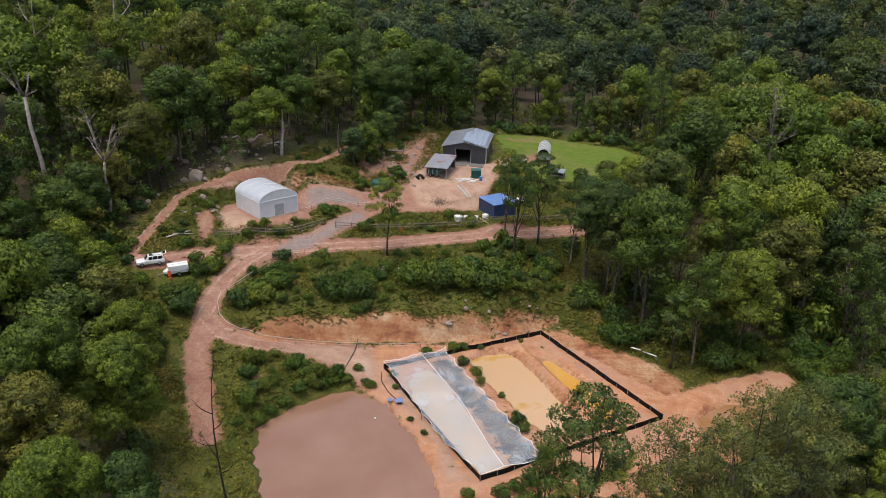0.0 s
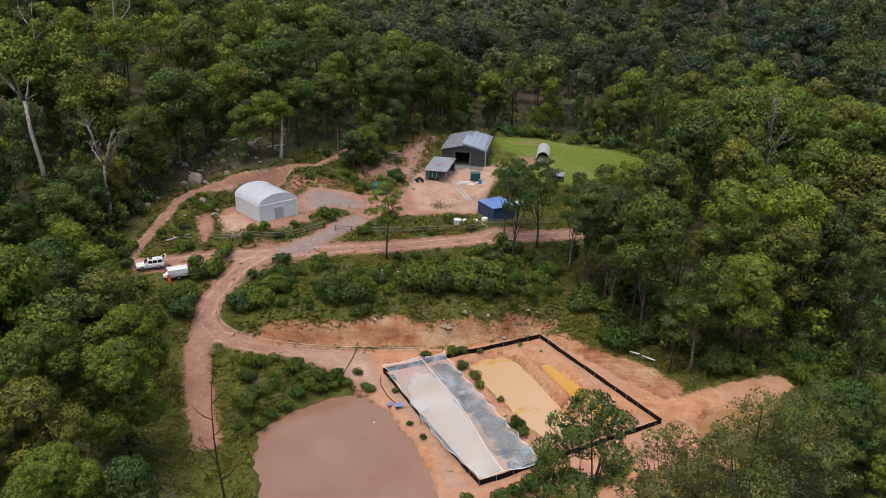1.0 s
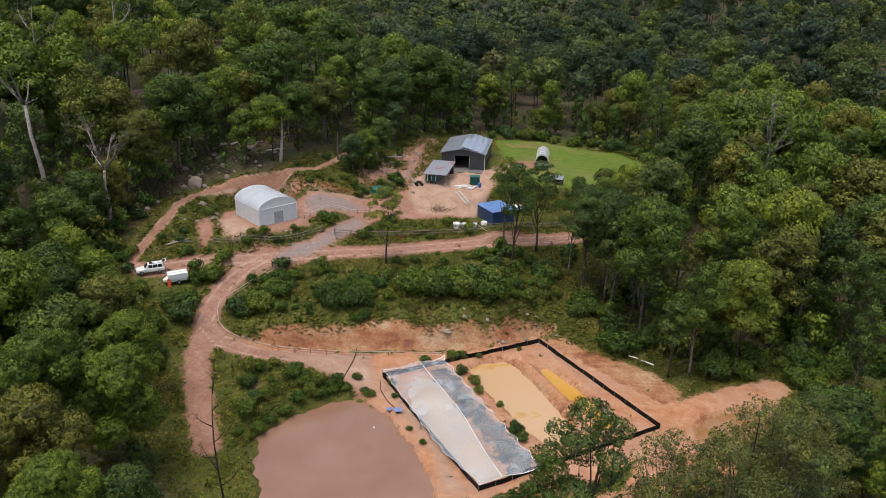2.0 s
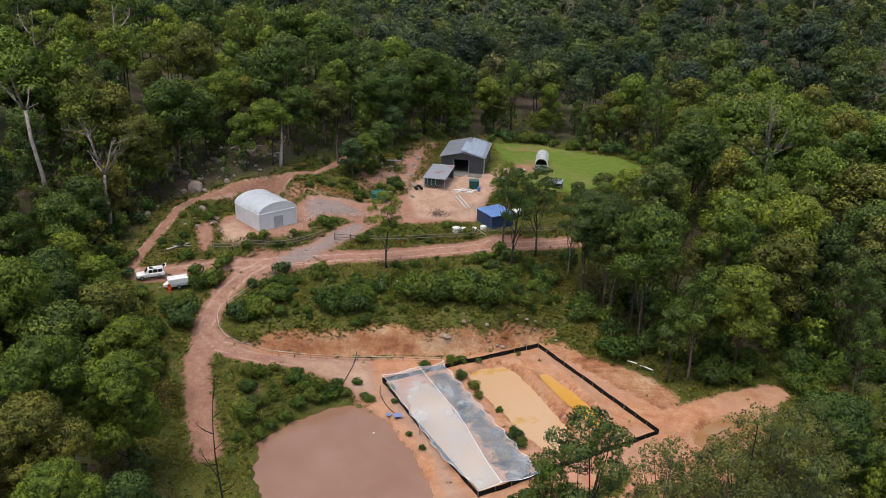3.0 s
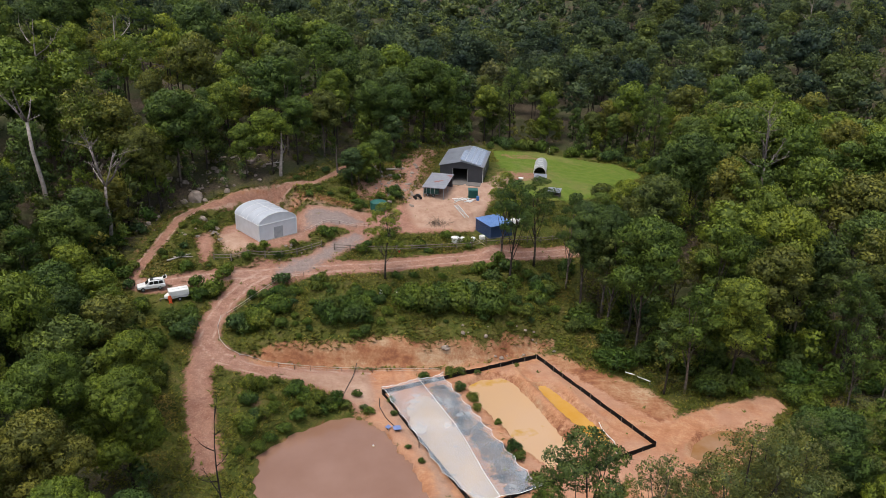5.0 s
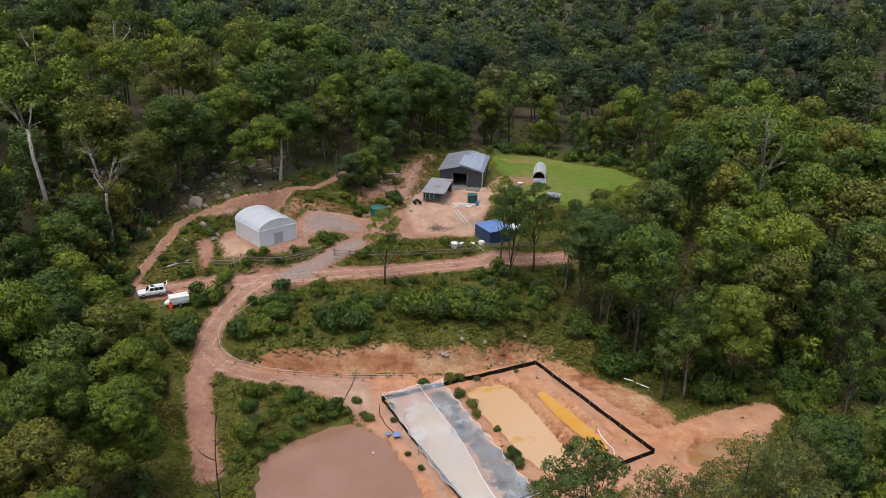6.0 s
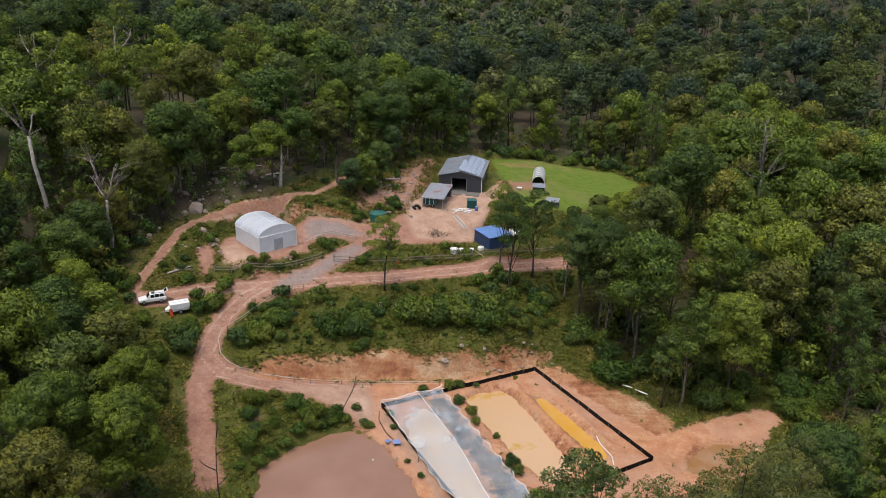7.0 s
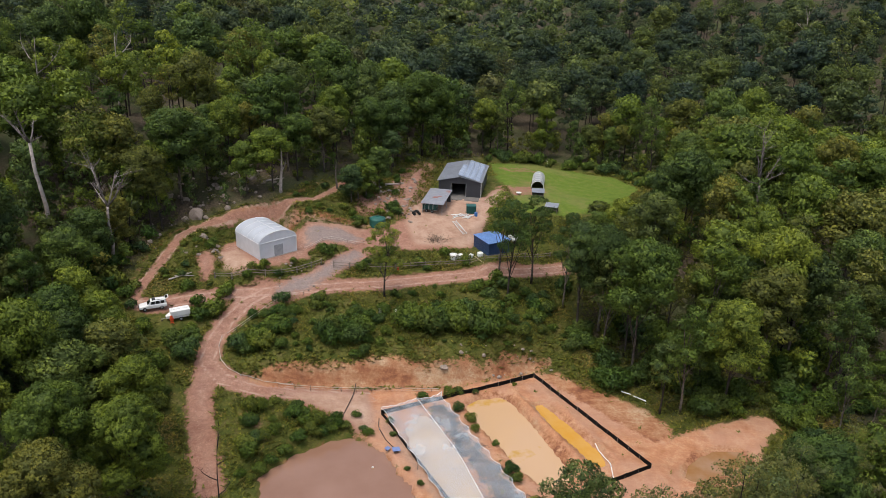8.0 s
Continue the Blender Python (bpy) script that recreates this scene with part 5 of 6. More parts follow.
def build_wagon():
    paint = plain("white_car_paint", (0.74, 0.74, 0.73), 0.22, 0, 0.06, 3, 0.6)
    dark = plain("tinted_glass", (0.012, 0.014, 0.016), 0.12, 0, 0.1, 3, 0.6)
    rubber, black = plain("wagon_tyre", (0.02, 0.02, 0.02), 0.9), plain("black_trim", (0.02, 0.02, 0.02), 0.6)
    c = empty("station_wagon", stand(-42.0, 97.8, 205, 0.79), "white four-wheel-drive wagon with its tailgate raised", "car")

    def hull(x, w, z0, z1, r=0.12):
        return [(x, -w + r, z0), (x, w - r, z0), (x, w, z0 + r), (x, w, z1 - r), (x, w - r, z1), (x, -w + r, z1), (x, -w, z1 - r), (x, -w, z0 + r)]

    body = part("body", loft([hull(2.42, 0.78, 0.5, 0.95), hull(2.3, 0.88, 0.42, 1.02), hull(1.2, 0.94, 0.4, 1.12), hull(0.9, 0.95, 0.4, 1.16), hull(-2.2, 0.95, 0.42, 1.16), hull(-2.42, 0.9, 0.5, 1.12)]), paint, c)
    part("bonnet", loft([hull(2.25, 0.7, 1.0, 1.05, 0.02), hull(1.15, 0.8, 1.1, 1.17, 0.02)]), paint, c)
    part("cabin", loft([hull(0.95, 0.84, 1.15, 1.19, 0.02), hull(0.35, 0.74, 1.15, 1.82, 0.1), hull(-0.4, 0.73, 1.15, 1.88, 0.1), hull(-2.0, 0.74, 1.15, 1.85, 0.1), hull(-2.3, 0.8, 1.15, 1.5, 0.1)]), paint, c)
    part("windscreen", loft([[(0.93, -0.76, 1.22), (0.93, 0.76, 1.22), (0.95, 0.76, 1.24), (0.95, -0.76, 1.24)], [(0.42, -0.64, 1.76), (0.42, 0.64, 1.76), (0.45, 0.64, 1.78), (0.45, -0.64, 1.78)]]), dark, c)
    for sgn in (-1, 1):
        for x0, x1 in ((0.3, -0.35), (-0.45, -1.2), (-1.3, -2.0)):
            part("side_window", loft([[(x0, sgn * 0.865, 1.2), (x0, sgn * 0.85, 1.2), (x0 - 0.05, sgn * 0.75, 1.74), (x0 - 0.05, sgn * 0.765, 1.74)], [(x1, sgn * 0.865, 1.2), (x1, sgn * 0.85, 1.2), (x1, sgn * 0.75, 1.74), (x1, sgn * 0.765, 1.74)]]), dark, c)
        for x in (-1.45, 1.5):
            wheel_part(c, x, sgn * 0.82, 0.39, rubber, STEEL)
        part("mirror", boxed(0.6, 0.75, sgn * 1.05 - 0.1, sgn * 1.05 + 0.1, 1.15, 1.35, 0.03), paint, c)
        part("headlight", boxed(2.3, 2.42, sgn * 0.65 - 0.14, sgn * 0.65 + 0.14, 0.8, 0.94, 0.02), plain("lamp_lens", (0.6, 0.62, 0.65), 0.15), c)
        part("tail_light", boxed(-2.44, -2.38, sgn * 0.82 - 0.07, sgn * 0.82 + 0.07, 0.8, 1.1), plain("red_lens", (0.35, 0.02, 0.02), 0.3), c)
        part("roof_rail", tubed([(0.1, sgn * 0.6, 1.93), (-1.8, sgn * 0.6, 1.93)], 0.03, 6), black, c)
    part("bumper", boxed(2.3, 2.52, -0.8, 0.8, 0.42, 0.62, 0.04), black, c)
    # black slab stands in for the shade inside the open boot
    part("rear_opening", boxed(-2.34, -2.3, -0.72, 0.72, 0.75, 1.62), black, c)
    gate = part("tailgate", box(bmesh.new(), -0.8, 0, -0.75, 0.75, 0, 0.06, 0.02, pose(-2.1, 0, 1.84, 0, 24, 0)), paint, c, "raised white tailgate")
    part("rear_window", box(bmesh.new(), -0.65, -0.15, -0.62, 0.62, 0.062, 0.07, m=pose(-2.1, 0, 1.84, 0, 24, 0)), dark, gate)
    part("roof_vent", boxed(-0.5, 0.1, -0.4, 0.4, 1.88, 1.92, 0.01), black, c, "dark sunroof")


def build_trailer():
    t = empty("box_trailer", stand(-37.9, 96.7, 208, 0.80), "white high-sided camping trailer with an orange tarpaulin", "trailer")
    rubber = plain("trailer_tyre", (0.02, 0.02, 0.02), 0.9)
    part("canopy", boxed(-1.9, 1.5, -0.95, 0.95, 1.0, 1.95, 0.06), WHITE, t, "white box canopy")
    part("tray", boxed(-1.85, 1.45, -0.9, 0.9, 0.55, 0.98, 0.03), plain("pale_tray", (0.55, 0.54, 0.52), 0.5), t)
    part("nose", loft([[(1.5, -0.8, 0.55), (1.5, 0.8, 0.55), (1.5, 0.8, 1.2), (1.5, -0.8, 1.2)], [(2.3, -0.35, 0.6), (2.3, 0.35, 0.6), (2.3, 0.35, 0.9), (2.3, -0.35, 0.9)]]), WHITE, t)
    part("drawbar", tubed([(2.2, 0, 0.55), (3.2, 0, 0.5)], 0.05, 6), STEEL, t)
    part("jockey_wheel", tubed([(3.0, -0.05, 0.12), (3.0, 0.05, 0.12)], 0.14, 10), rubber, t)
    part("jockey_stand", tubed([(3.0, 0, 0.1), (3.0, 0, 0.6)], 0.03, 6), STEEL, t)
    for y in (-0.95, 0.95):
        wheel_part(t, -0.2, y, 0.36, rubber, STEEL)
        part("mudguard", boxed(-0.7, 0.3, y - 0.14, y + 0.14, 0.74, 0.8, 0.02), STEEL, t)
    part("roof_seam", boxed(-1.85, 1.45, -0.03, 0.03, 1.951, 1.97), STEEL, t)
    orange = plain("orange_tarpaulin", (0.62, 0.10, 0.02), 0.6)
    bm = bmesh.new()
    rows = []
    for i in range(7):
        rows.append([bm.verts.new((1.2 + 0.15 * k + 0.08 * math.sin(i * 1.7 + k), 0.98 + 0.12 * i + 0.05 * math.sin(2 * k), 1.25 - 0.2 * i + 0.07 * math.sin(3 * i + k))) for k in range(5)])
    for r0, r1 in zip(rows, rows[1:]):
        for k in range(4):
            bm.faces.new((r0[k], r0[k + 1], r1[k + 1], r1[k]))
    bmesh.ops.solidify(bm, geom=bm.faces[:], thickness=0.03)
    part("tarpaulin", bm, orange, t, "crumpled orange tarpaulin hung over the side")


build_wagon()
build_trailer()


# ---------------------------------------------------------------- fences, net and pipes
def along(points, step):
    """Places at even steps along a line."""
    out, left = [], 0.0
    for (ax, ay), (bx, by) in zip(points, points[1:]):
        d = math.hypot(bx - ax, by - ay)
        s = left
        while s < d:
            out.append((ax + (bx - ax) * s / d, ay + (by - ay) * s / d))
            s += step
        left = s - d
    return out + [points[-1]]


def build_silt_fence():
    cloth = plain("black_silt_cloth", (0.012, 0.012, 0.013), 0.85, 0, 0.3)
    stake = plain("pale_stake", (0.34, 0.29, 0.24), 0.9)
    f = empty("silt_fence", Matrix(), "low black cloth silt fence round the settling basins", "fence")
    rng = np.random.default_rng(5)
    ring = [PEN_RING[0], PEN_RING[1], PEN_RING[2], PEN_RING[3], PEN_RING[0]]
    for a, b in zip(ring, ring[1:]):
        places = along([a, b], math.dist(a, b) / 12.001)[:13]
        for p, q in zip(places, places[1:]):
            lean = rng.uniform(-0.05, 0.05, 2)
            zp, zq = gz(*p), gz(*q)
            bm = bmesh.new()
            low, high = [], []
            for s in np.linspace(0, 1, 5):
                x, y, z = p[0] + (q[0] - p[0]) * s, p[1] + (q[1] - p[1]) * s, zp + (zq - zp) * s
                belly = 0.06 * math.sin(s * math.pi) * rng.uniform(0.4, 1)
                low.append(bm.verts.new((x + belly, y + belly, z - 0.12)))
                high.append(bm.verts.new((x + lean[0], y + lean[1], z + 0.72 - 0.05 * math.sin(s * math.pi))))
            for k in range(4):
                bm.faces.new((low[k], low[k + 1], high[k + 1], high[k]))
            bmesh.ops.solidify(bm, geom=bm.faces[:], thickness=0.02)
            part("cloth_panel", bm, cloth, f)
            part("stake", boxed(p[0] - 0.03, p[0] + 0.03, p[1] - 0.03, p[1] + 0.03, zp - 0.2, zp + 0.78), stake, f)


def build_rail_fence(points, label):
    f = empty("rail_fence", Matrix(), label, "fence")
    places = along(points, 2.6)
    for p in places:
        z = gz(*p)
        part("post", boxed(p[0] - 0.08, p[0] + 0.08, p[1] - 0.08, p[1] + 0.08, z - 0.3, z + 1.12, 0.015), TIMBER, f)
    for p, q in zip(places, places[1:]):
        for h in (0.5, 0.95):
            part("rail", tubed([(p[0], p[1] - 0.1, gz(*p) + h), (q[0], q[1] - 0.1, gz(*q) + h)], 0.06, 6), TIMBER, f)


def build_wire_fence(points, step, height, label, line_radius=0.025):
    f = empty("wire_fence", Matrix(), label, "fence")
    picket = plain("rusty_picket", (0.16, 0.11, 0.09), 0.8, 0.3)
    wire = plain("pale_wire", (0.50, 0.45, 0.40), 0.6)
    places = along(points, step)
    for p in places:
        part("picket", boxed(p[0] - 0.025, p[0] + 0.025, p[1] - 0.025, p[1] + 0.025, gz(*p) - 0.2, gz(*p) + height), picket, f)
    part("top_wire", tubed([(p[0], p[1] - 0.04, gz(*p) + height - 0.08) for p in places], line_radius, 5), wire, f)
    part("low_wire", tubed([(p[0], p[1] - 0.04, gz(*p) + height * 0.45) for p in places], line_radius * 0.6, 5), wire, f)


build_silt_fence()
build_rail_fence([(-35.5, 107.0), (-31.0, 107.8), (-27.0, 108.9), (-22.6, 111.4), (-19.7, 113.7)], "weathered timber rail fence below the greenhouse")
build_rail_fence([(-17.6, 113.6), (-11.9, 114.7), (-1.1, 117.2), (11.0, 119.6), (18.0, 122.6), (24.0, 125.4)], "weathered timber rail fence along the upper road")
build_wire_fence([(-21.5, 86.5), (-10.6, 88.4), (0.3, 89.6)], 2.1, 0.75, "low wire fence along the foot of the clay bank")
build_wire_fence([(-21.3, 105.6), (-24.0, 104.6), (-26.3, 101.4), (-28.7, 97.1), (-30.3, 94.4)], 2.2, 0.8, "pale wire fence round the inside of the road bend")
build_wire_fence([(-23.0, 116.2), (-21.0, 119.2), (-18.4, 121.0), (-15.2, 121.0), (-12.8, 122.4)], 1.5, 0.7, "low wire edging beside the greenhouse yard")


def build_net():
    rng = np.random.default_rng(11)
    nu, nv = 36, 80
    sheet = np.zeros((nv + 1, nu + 1, 3))
    for j in range(nv + 1):
        v = -0.3 + 25.1 * j / nv
        bay = abs(math.sin(math.pi * v / 3.1))
        left = 0.25 + 0.35 * bay + 1.2 * smooth(v, 17, 25) - 0.25
        right = 9.1 - 0.5 * abs(math.sin(math.pi * v / 2.8 + 0.4)) + 0.35 * smooth(v, 22, 25)
        rope = 5.3 - 1.3 * smooth(v, 10, 25)
        for i in range(nu + 1):
            s = i / nu
            u = left + (right - left) * s
            k = (u - left) / (rope - left) if u < rope else (right - u) / (right - rope)
            edge = 0.82 + (0.28 if u > rope else 0.1) * (1 - smooth(v, 0, 3))
            z = edge + (1.05 - edge) * smooth(k, 0, 1) - 0.42 * math.sin(math.pi * min(1, k)) * (0.6 + 0.4 * math.sin(v * 0.7 + (2 if u > rope else 0)))
            z += 0.06 * math.sin(u * 5 + v * 0.6) * math.exp(-v / 2) + 0.03 * math.sin(u * 2.2 + v * 1.9)
            z -= 0.12 * bay * math.exp(-4 * k)
            x, y = pen(u, v)
            sheet[j, i] = x, y, z
    verts = sheet.reshape(-1, 3)
    faces = [(j * (nu + 1) + i, j * (nu + 1) + i + 1, (j + 1) * (nu + 1) + i + 1, (j + 1) * (nu + 1) + i) for j in range(nv) for i in range(nu)]
    n = empty("bird_net", Matrix(), "white bird netting sagging over the settling pond", "netting")
    part("netting", mesh_of("netting", verts.tolist(), faces, net_material(), flat=False), None, n)
    cord = plain("white_cord", (0.78, 0.78, 0.78), 0.6)
    part("left_cord", tubed([tuple(sheet[j, 0] + (0, 0, 0.02)) for j in range(0, nv + 1)], 0.025, 5), cord, n)
    part("right_cord", tubed([tuple(sheet[j, nu] + (0, 0, 0.02)) for j in range(0, nv + 1)], 0.025, 5), cord, n)
    mid = []
    for j in range(nv + 1):
        v = -0.3 + 25.1 * j / nv
        rope = 5.3 - 1.3 * smooth(v, 10, 25)
        row = sheet[j]
        us = (row[:, 0] - PEN[0]) * PEN_U[0] + (row[:, 1] - PEN[1]) * PEN_U[1]
        k = int(np.argmin(abs(us - rope)))
        x, y = pen(float(rope), v)
        mid.append((x, y, float(np.interp(rope, us, row[:, 2])) + 0.03))
    part("centre_cord", tubed(mid, 0.03, 5), cord, n)
    part("top_cord", tubed([tuple(sheet[0, i] + (0, 0, 0.02)) for i in range(nu + 1)], 0.035, 5), cord, n)
    part("bottom_cord", tubed([tuple(sheet[nv, i] + (0, 0, 0.02)) for i in range(nu + 1)], 0.035, 5), cord, n)
    for j, i in ((0, 0), (0, nu), (nv, 0), (nv, nu), (nv // 2, 0), (nv // 2, nu)):
        x, y, z = sheet[j, i]
        part("prop", tubed([(x, y, gz(x, y) - 0.2), (x, y, z + 0.05)], 0.05, 6), TIMBER, n)


build_net()


def hose(name, points, radius, paint, label, category, lift=0.0):
    h = empty(name, Matrix(), label, category)
    dense = along(points, 0.6)
    part("pipe", tubed([(x, y, gz(x, y) + radius + lift + 0.03) for x, y in dense], radius, 6), paint, h)
    for x, y in dense[4::12]:
        part("clip", boxed(x - 0.06, x + 0.06, y - 0.06, y + 0.06, gz(x, y) - 0.1, gz(x, y) + 2 * radius + 0.05), STEEL, h)


BLACK_POLY = plain("black_poly_pipe", (0.015, 0.015, 0.015), 0.5)
hose("water_pipe", [(-31.2, 94.6), (-31.0, 92.0), (-30.0, 89.4), (-28.6, 87.8), (-26.6, 86.9), (-23.3, 87.0), (-19.9, 87.6)], 0.05, plain("dusty_white_pipe", (0.44, 0.37, 0.32), 0.6), "white water pipe curving round the road's inner edge", "pipe")
hose("black_hose", [(-11.4, 89.7), (-11.6, 87.0), (-12.2, 83.1), (-12.6, 80.6)], 0.05, BLACK_POLY, "black poly hose running down to the dam", "hose")
hose("black_hose", [(-7.6, 83.0), (-7.5, 81.0), (-6.4, 78.4), (-4.9, 76.4)], 0.05, BLACK_POLY, "black poly hose from the net to the pump", "hose")
hose("white_pipe_run", [pen(20.5, 23.6), pen(22.0, 21.0), pen(22.6, 17.0)], 0.06, WHITE, "white pipe lying beside the clay channel", "pipe")
for _a, _b in (((26.1, 89.7), (27.3, 89.1)), ((27.6, 88.7), (29.1, 87.6))):
    hose("white_pole", [_a, _b], 0.08, WHITE, "white pole lying in the undergrowth", "pole", 0.45)
hose("pale_pole", [(5.4, 121.4), (7.6, 117.6)], 0.05, plain("bamboo", (0.55, 0.48, 0.28), 0.7), "pale pole leaning by the fence", "pole", 0.3)


def build_pumps():
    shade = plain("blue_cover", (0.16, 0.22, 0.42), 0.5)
    for x, y, s, turn, label in ((-4.9, 76.0, 1.0, 20, "small pump under a blue cover on the dam wall"), (-6.0, 76.3, 0.75, 60, "blue float lying at the water's edge")):
        p = empty("water_pump", stand(x, y, turn, s), label, "pump")
        part("cover", box(bmesh.new(), -0.5, 0.5, -0.35, 0.35, 0, 0.04, 0.01, pose(0, 0, 0.5, 12, 6, 0)), shade, p, "tilted blue cover")
        part("motor", tubed([(-0.25, 0, 0.22), (0.25, 0, 0.22)], 0.16, 12), plain("black_motor", (0.03, 0.03, 0.03), 0.5), p)
        for sx in (-0.35, 0.35):
            for sy in (-0.25, 0.25):
                part("leg", tubed([(sx, sy, -0.1), (sx, sy, 0.48)], 0.02, 5), STEEL, p)
    b = empty("float", pose(-7.6, 73.6, POND_LEVEL), "small pale float on the dam's water", "float")
    part("ball", lathe([(0.05, -0.1), (0.14, 0.0), (0.13, 0.1), (0.04, 0.16)], 10), WHITE, b, flat=False)
    part("ring", lathe([(0.15, -0.01), (0.15, 0.03)], 10), plain("yellow_ring", (0.6, 0.42, 0.05)), b)


build_pumps()
_b = empty("red_bucket", stand(-7.0, 115.4), "small red bucket by the rail fence", "bucket")
part("pail", lathe([(0.16, -0.05), (0.22, 0.4), (0.2, 0.4), (0.15, 0.05)], 12), plain("red_plastic", (0.5, 0.03, 0.02), 0.5), _b)
part("handle", tubed([(-0.21, 0, 0.38), (0, 0.05, 0.58), (0.21, 0, 0.38)], 0.015, 5), STEEL, _b)
for _x, _y, _s in ((-9.0, 102.8, 0.9), (-6.6, 103.2, 0.6), (-4.2, 103.9, 0.55), (-3.5, 104.4, 0.7), (1.6, 105.4, 0.8)):
    _b = empty("white_drum", stand(_x, _y, 0, _s), "white plastic drum half hidden in shrubs", "drum", "drums in the shrubs")
    part("body", lathe([(0.26, -0.05), (0.29, 0.08), (0.29, 0.8), (0.24, 0.95)]), WHITE, _b, flat=False)
    part("cap", lathe([(0.06, 0.93), (0.06, 1.0)], 8), STEEL, _b)


# ---------------------------------------------------------------- dead timber, logs and boulders
def dead_tree(x, y, height, seed, girth, material, label, limbs=7, lean=0.08, reach=1.0):
    rng = np.random.default_rng(seed)
    t = empty("dead_tree", stand(x, y, rng.uniform(0, 360)), label, "dead tree")
    a = rng.uniform(0, 6.3)
    spine = [Vector((lean * height * s * s * math.cos(a) + 0.02 * height * math.sin(4 * s + a), lean * height * s * s * math.sin(a) + 0.015 * height * math.cos(5 * s), -0.4 + (height + 0.4) * s)) for s in np.linspace(0, 1, 9)]
    part("trunk", tubed(spine, [girth * (1.2 - 1.08 * i / 8) for i in range(9)], 8), material, t, flat=False)
    for i in range(limbs):
        s = 0.4 + 0.55 * i / limbs
        base = spine[int(s * 8)].lerp(spine[int(s * 8) + 1], s * 8 % 1)
        b, length = i * 2.4 + rng.uniform(-0.5, 0.5), reach * height * rng.uniform(0.2, 0.36) * (1.2 - 0.6 * s)
        out = Vector((math.cos(b), math.sin(b), rng.uniform(0.35, 0.9))).normalized()
        pts = [base, base + out * length * 0.45 + Vector((0, 0, rng.uniform(-0.06, 0.1) * length)), base + out * length * 0.8 + Vector((0, 0, 0.12 * length)), base + out * length + Vector((rng.uniform(-0.2, 0.2) * length, 0, 0.3 * length))]
        bm = tubed(pts, [girth * 0.5 * (1 - 0.4 * s), girth * 0.34, girth * 0.2, girth * 0.06], 6)
        for k in range(9):
            o = pts[1 + k % 2].lerp(pts[2 + k % 2], rng.uniform(0, 1))
            d = Vector((rng.normal(), rng.normal(), abs(rng.normal()) + 0.2)).normalized() * length * rng.uniform(0.15, 0.4)
            tube(bm, [o, o + d * 0.5 + Vector((0, 0, 0.02)), o + d], [girth * 0.12, girth * 0.07, girth * 0.025], 4, False)
        part("limb", bm, material, t, flat=False)
    return t


dead_tree(-55.5, 105.5, 6.5, 6, 0.13, DEADWOOD, "small twiggy grey dead tree", 12, 0.02)
dead_tree(-19.6, 54.0, 19.0, 10, 0.12, CHARRED, "thin dark dead sapling with few twigs", 7, 0.05, 0.45)
dead_tree(-29.5, 131.0, 10.0, 12, 0.3, DEADWOOD, "broken pale dead stem on the slope", 3, 0.08)
dead_tree(-20.3, 138.2, 5.5, 14, 0.22, DEADWOOD, "short bare stump beside the hill track", 1, 0.03)
dead_tree(-77.0, 142.0, 20.0, 31, 0.28, DEADWOOD, "pale dead gum rising through the canopy", 6, 0.05)
dead_tree(-66.0, 150.0, 20.0, 33, 0.3, DEADWOOD, "pale dead gum rising through the canopy", 6, 0.08)
dead_tree(-48.0, 131.0, 16.0, 35, 0.25, DEADWOOD, "leaning dead gum on the stony slope", 6, 0.2)
dead_tree(-13.3, 142.2, 5.0, 16, 0.16, DEADWOOD, "thin bare pole stem above the yard", 1, 0.02)
for _x, _y, _h, _s in ((128.3, 273.4, 21.0, 41), (180.3, 438.8, 22.0, 42), (205.9, 365.1, 19.5, 43), (197.7, 384.5, 21.0, 44), (128.5, 334.4, 22.0, 45), (-81.0, 223.0, 19.5, 46), (-114.7, 243.1, 21.0, 47), (-35.5, 284.8, 22.0, 48)):
    dead_tree(_x, _y, _h, _s, 0.26, DEADWOOD, "pale bare-limbed gum standing in the far wood", 9, 0.04)
for _x, _y, _h, _s in ((47.0, 93.6, 11.0, 21), (52.6, 99.0, 10.0, 22), (54.6, 101.2, 12.0, 23), (56.4, 89.4, 9.0, 24), (55.0, 88.0, 9.5, 25), (-52.4, 116.5, 9.0, 26), (-50.8, 113.0, 8.0, 27), (-47.5, 118.5, 9.0, 28)):
    dead_tree(_x, _y, _h, _s, 0.2, CHARRED, "fire-blackened leaning tree stem", 2, 0.14)


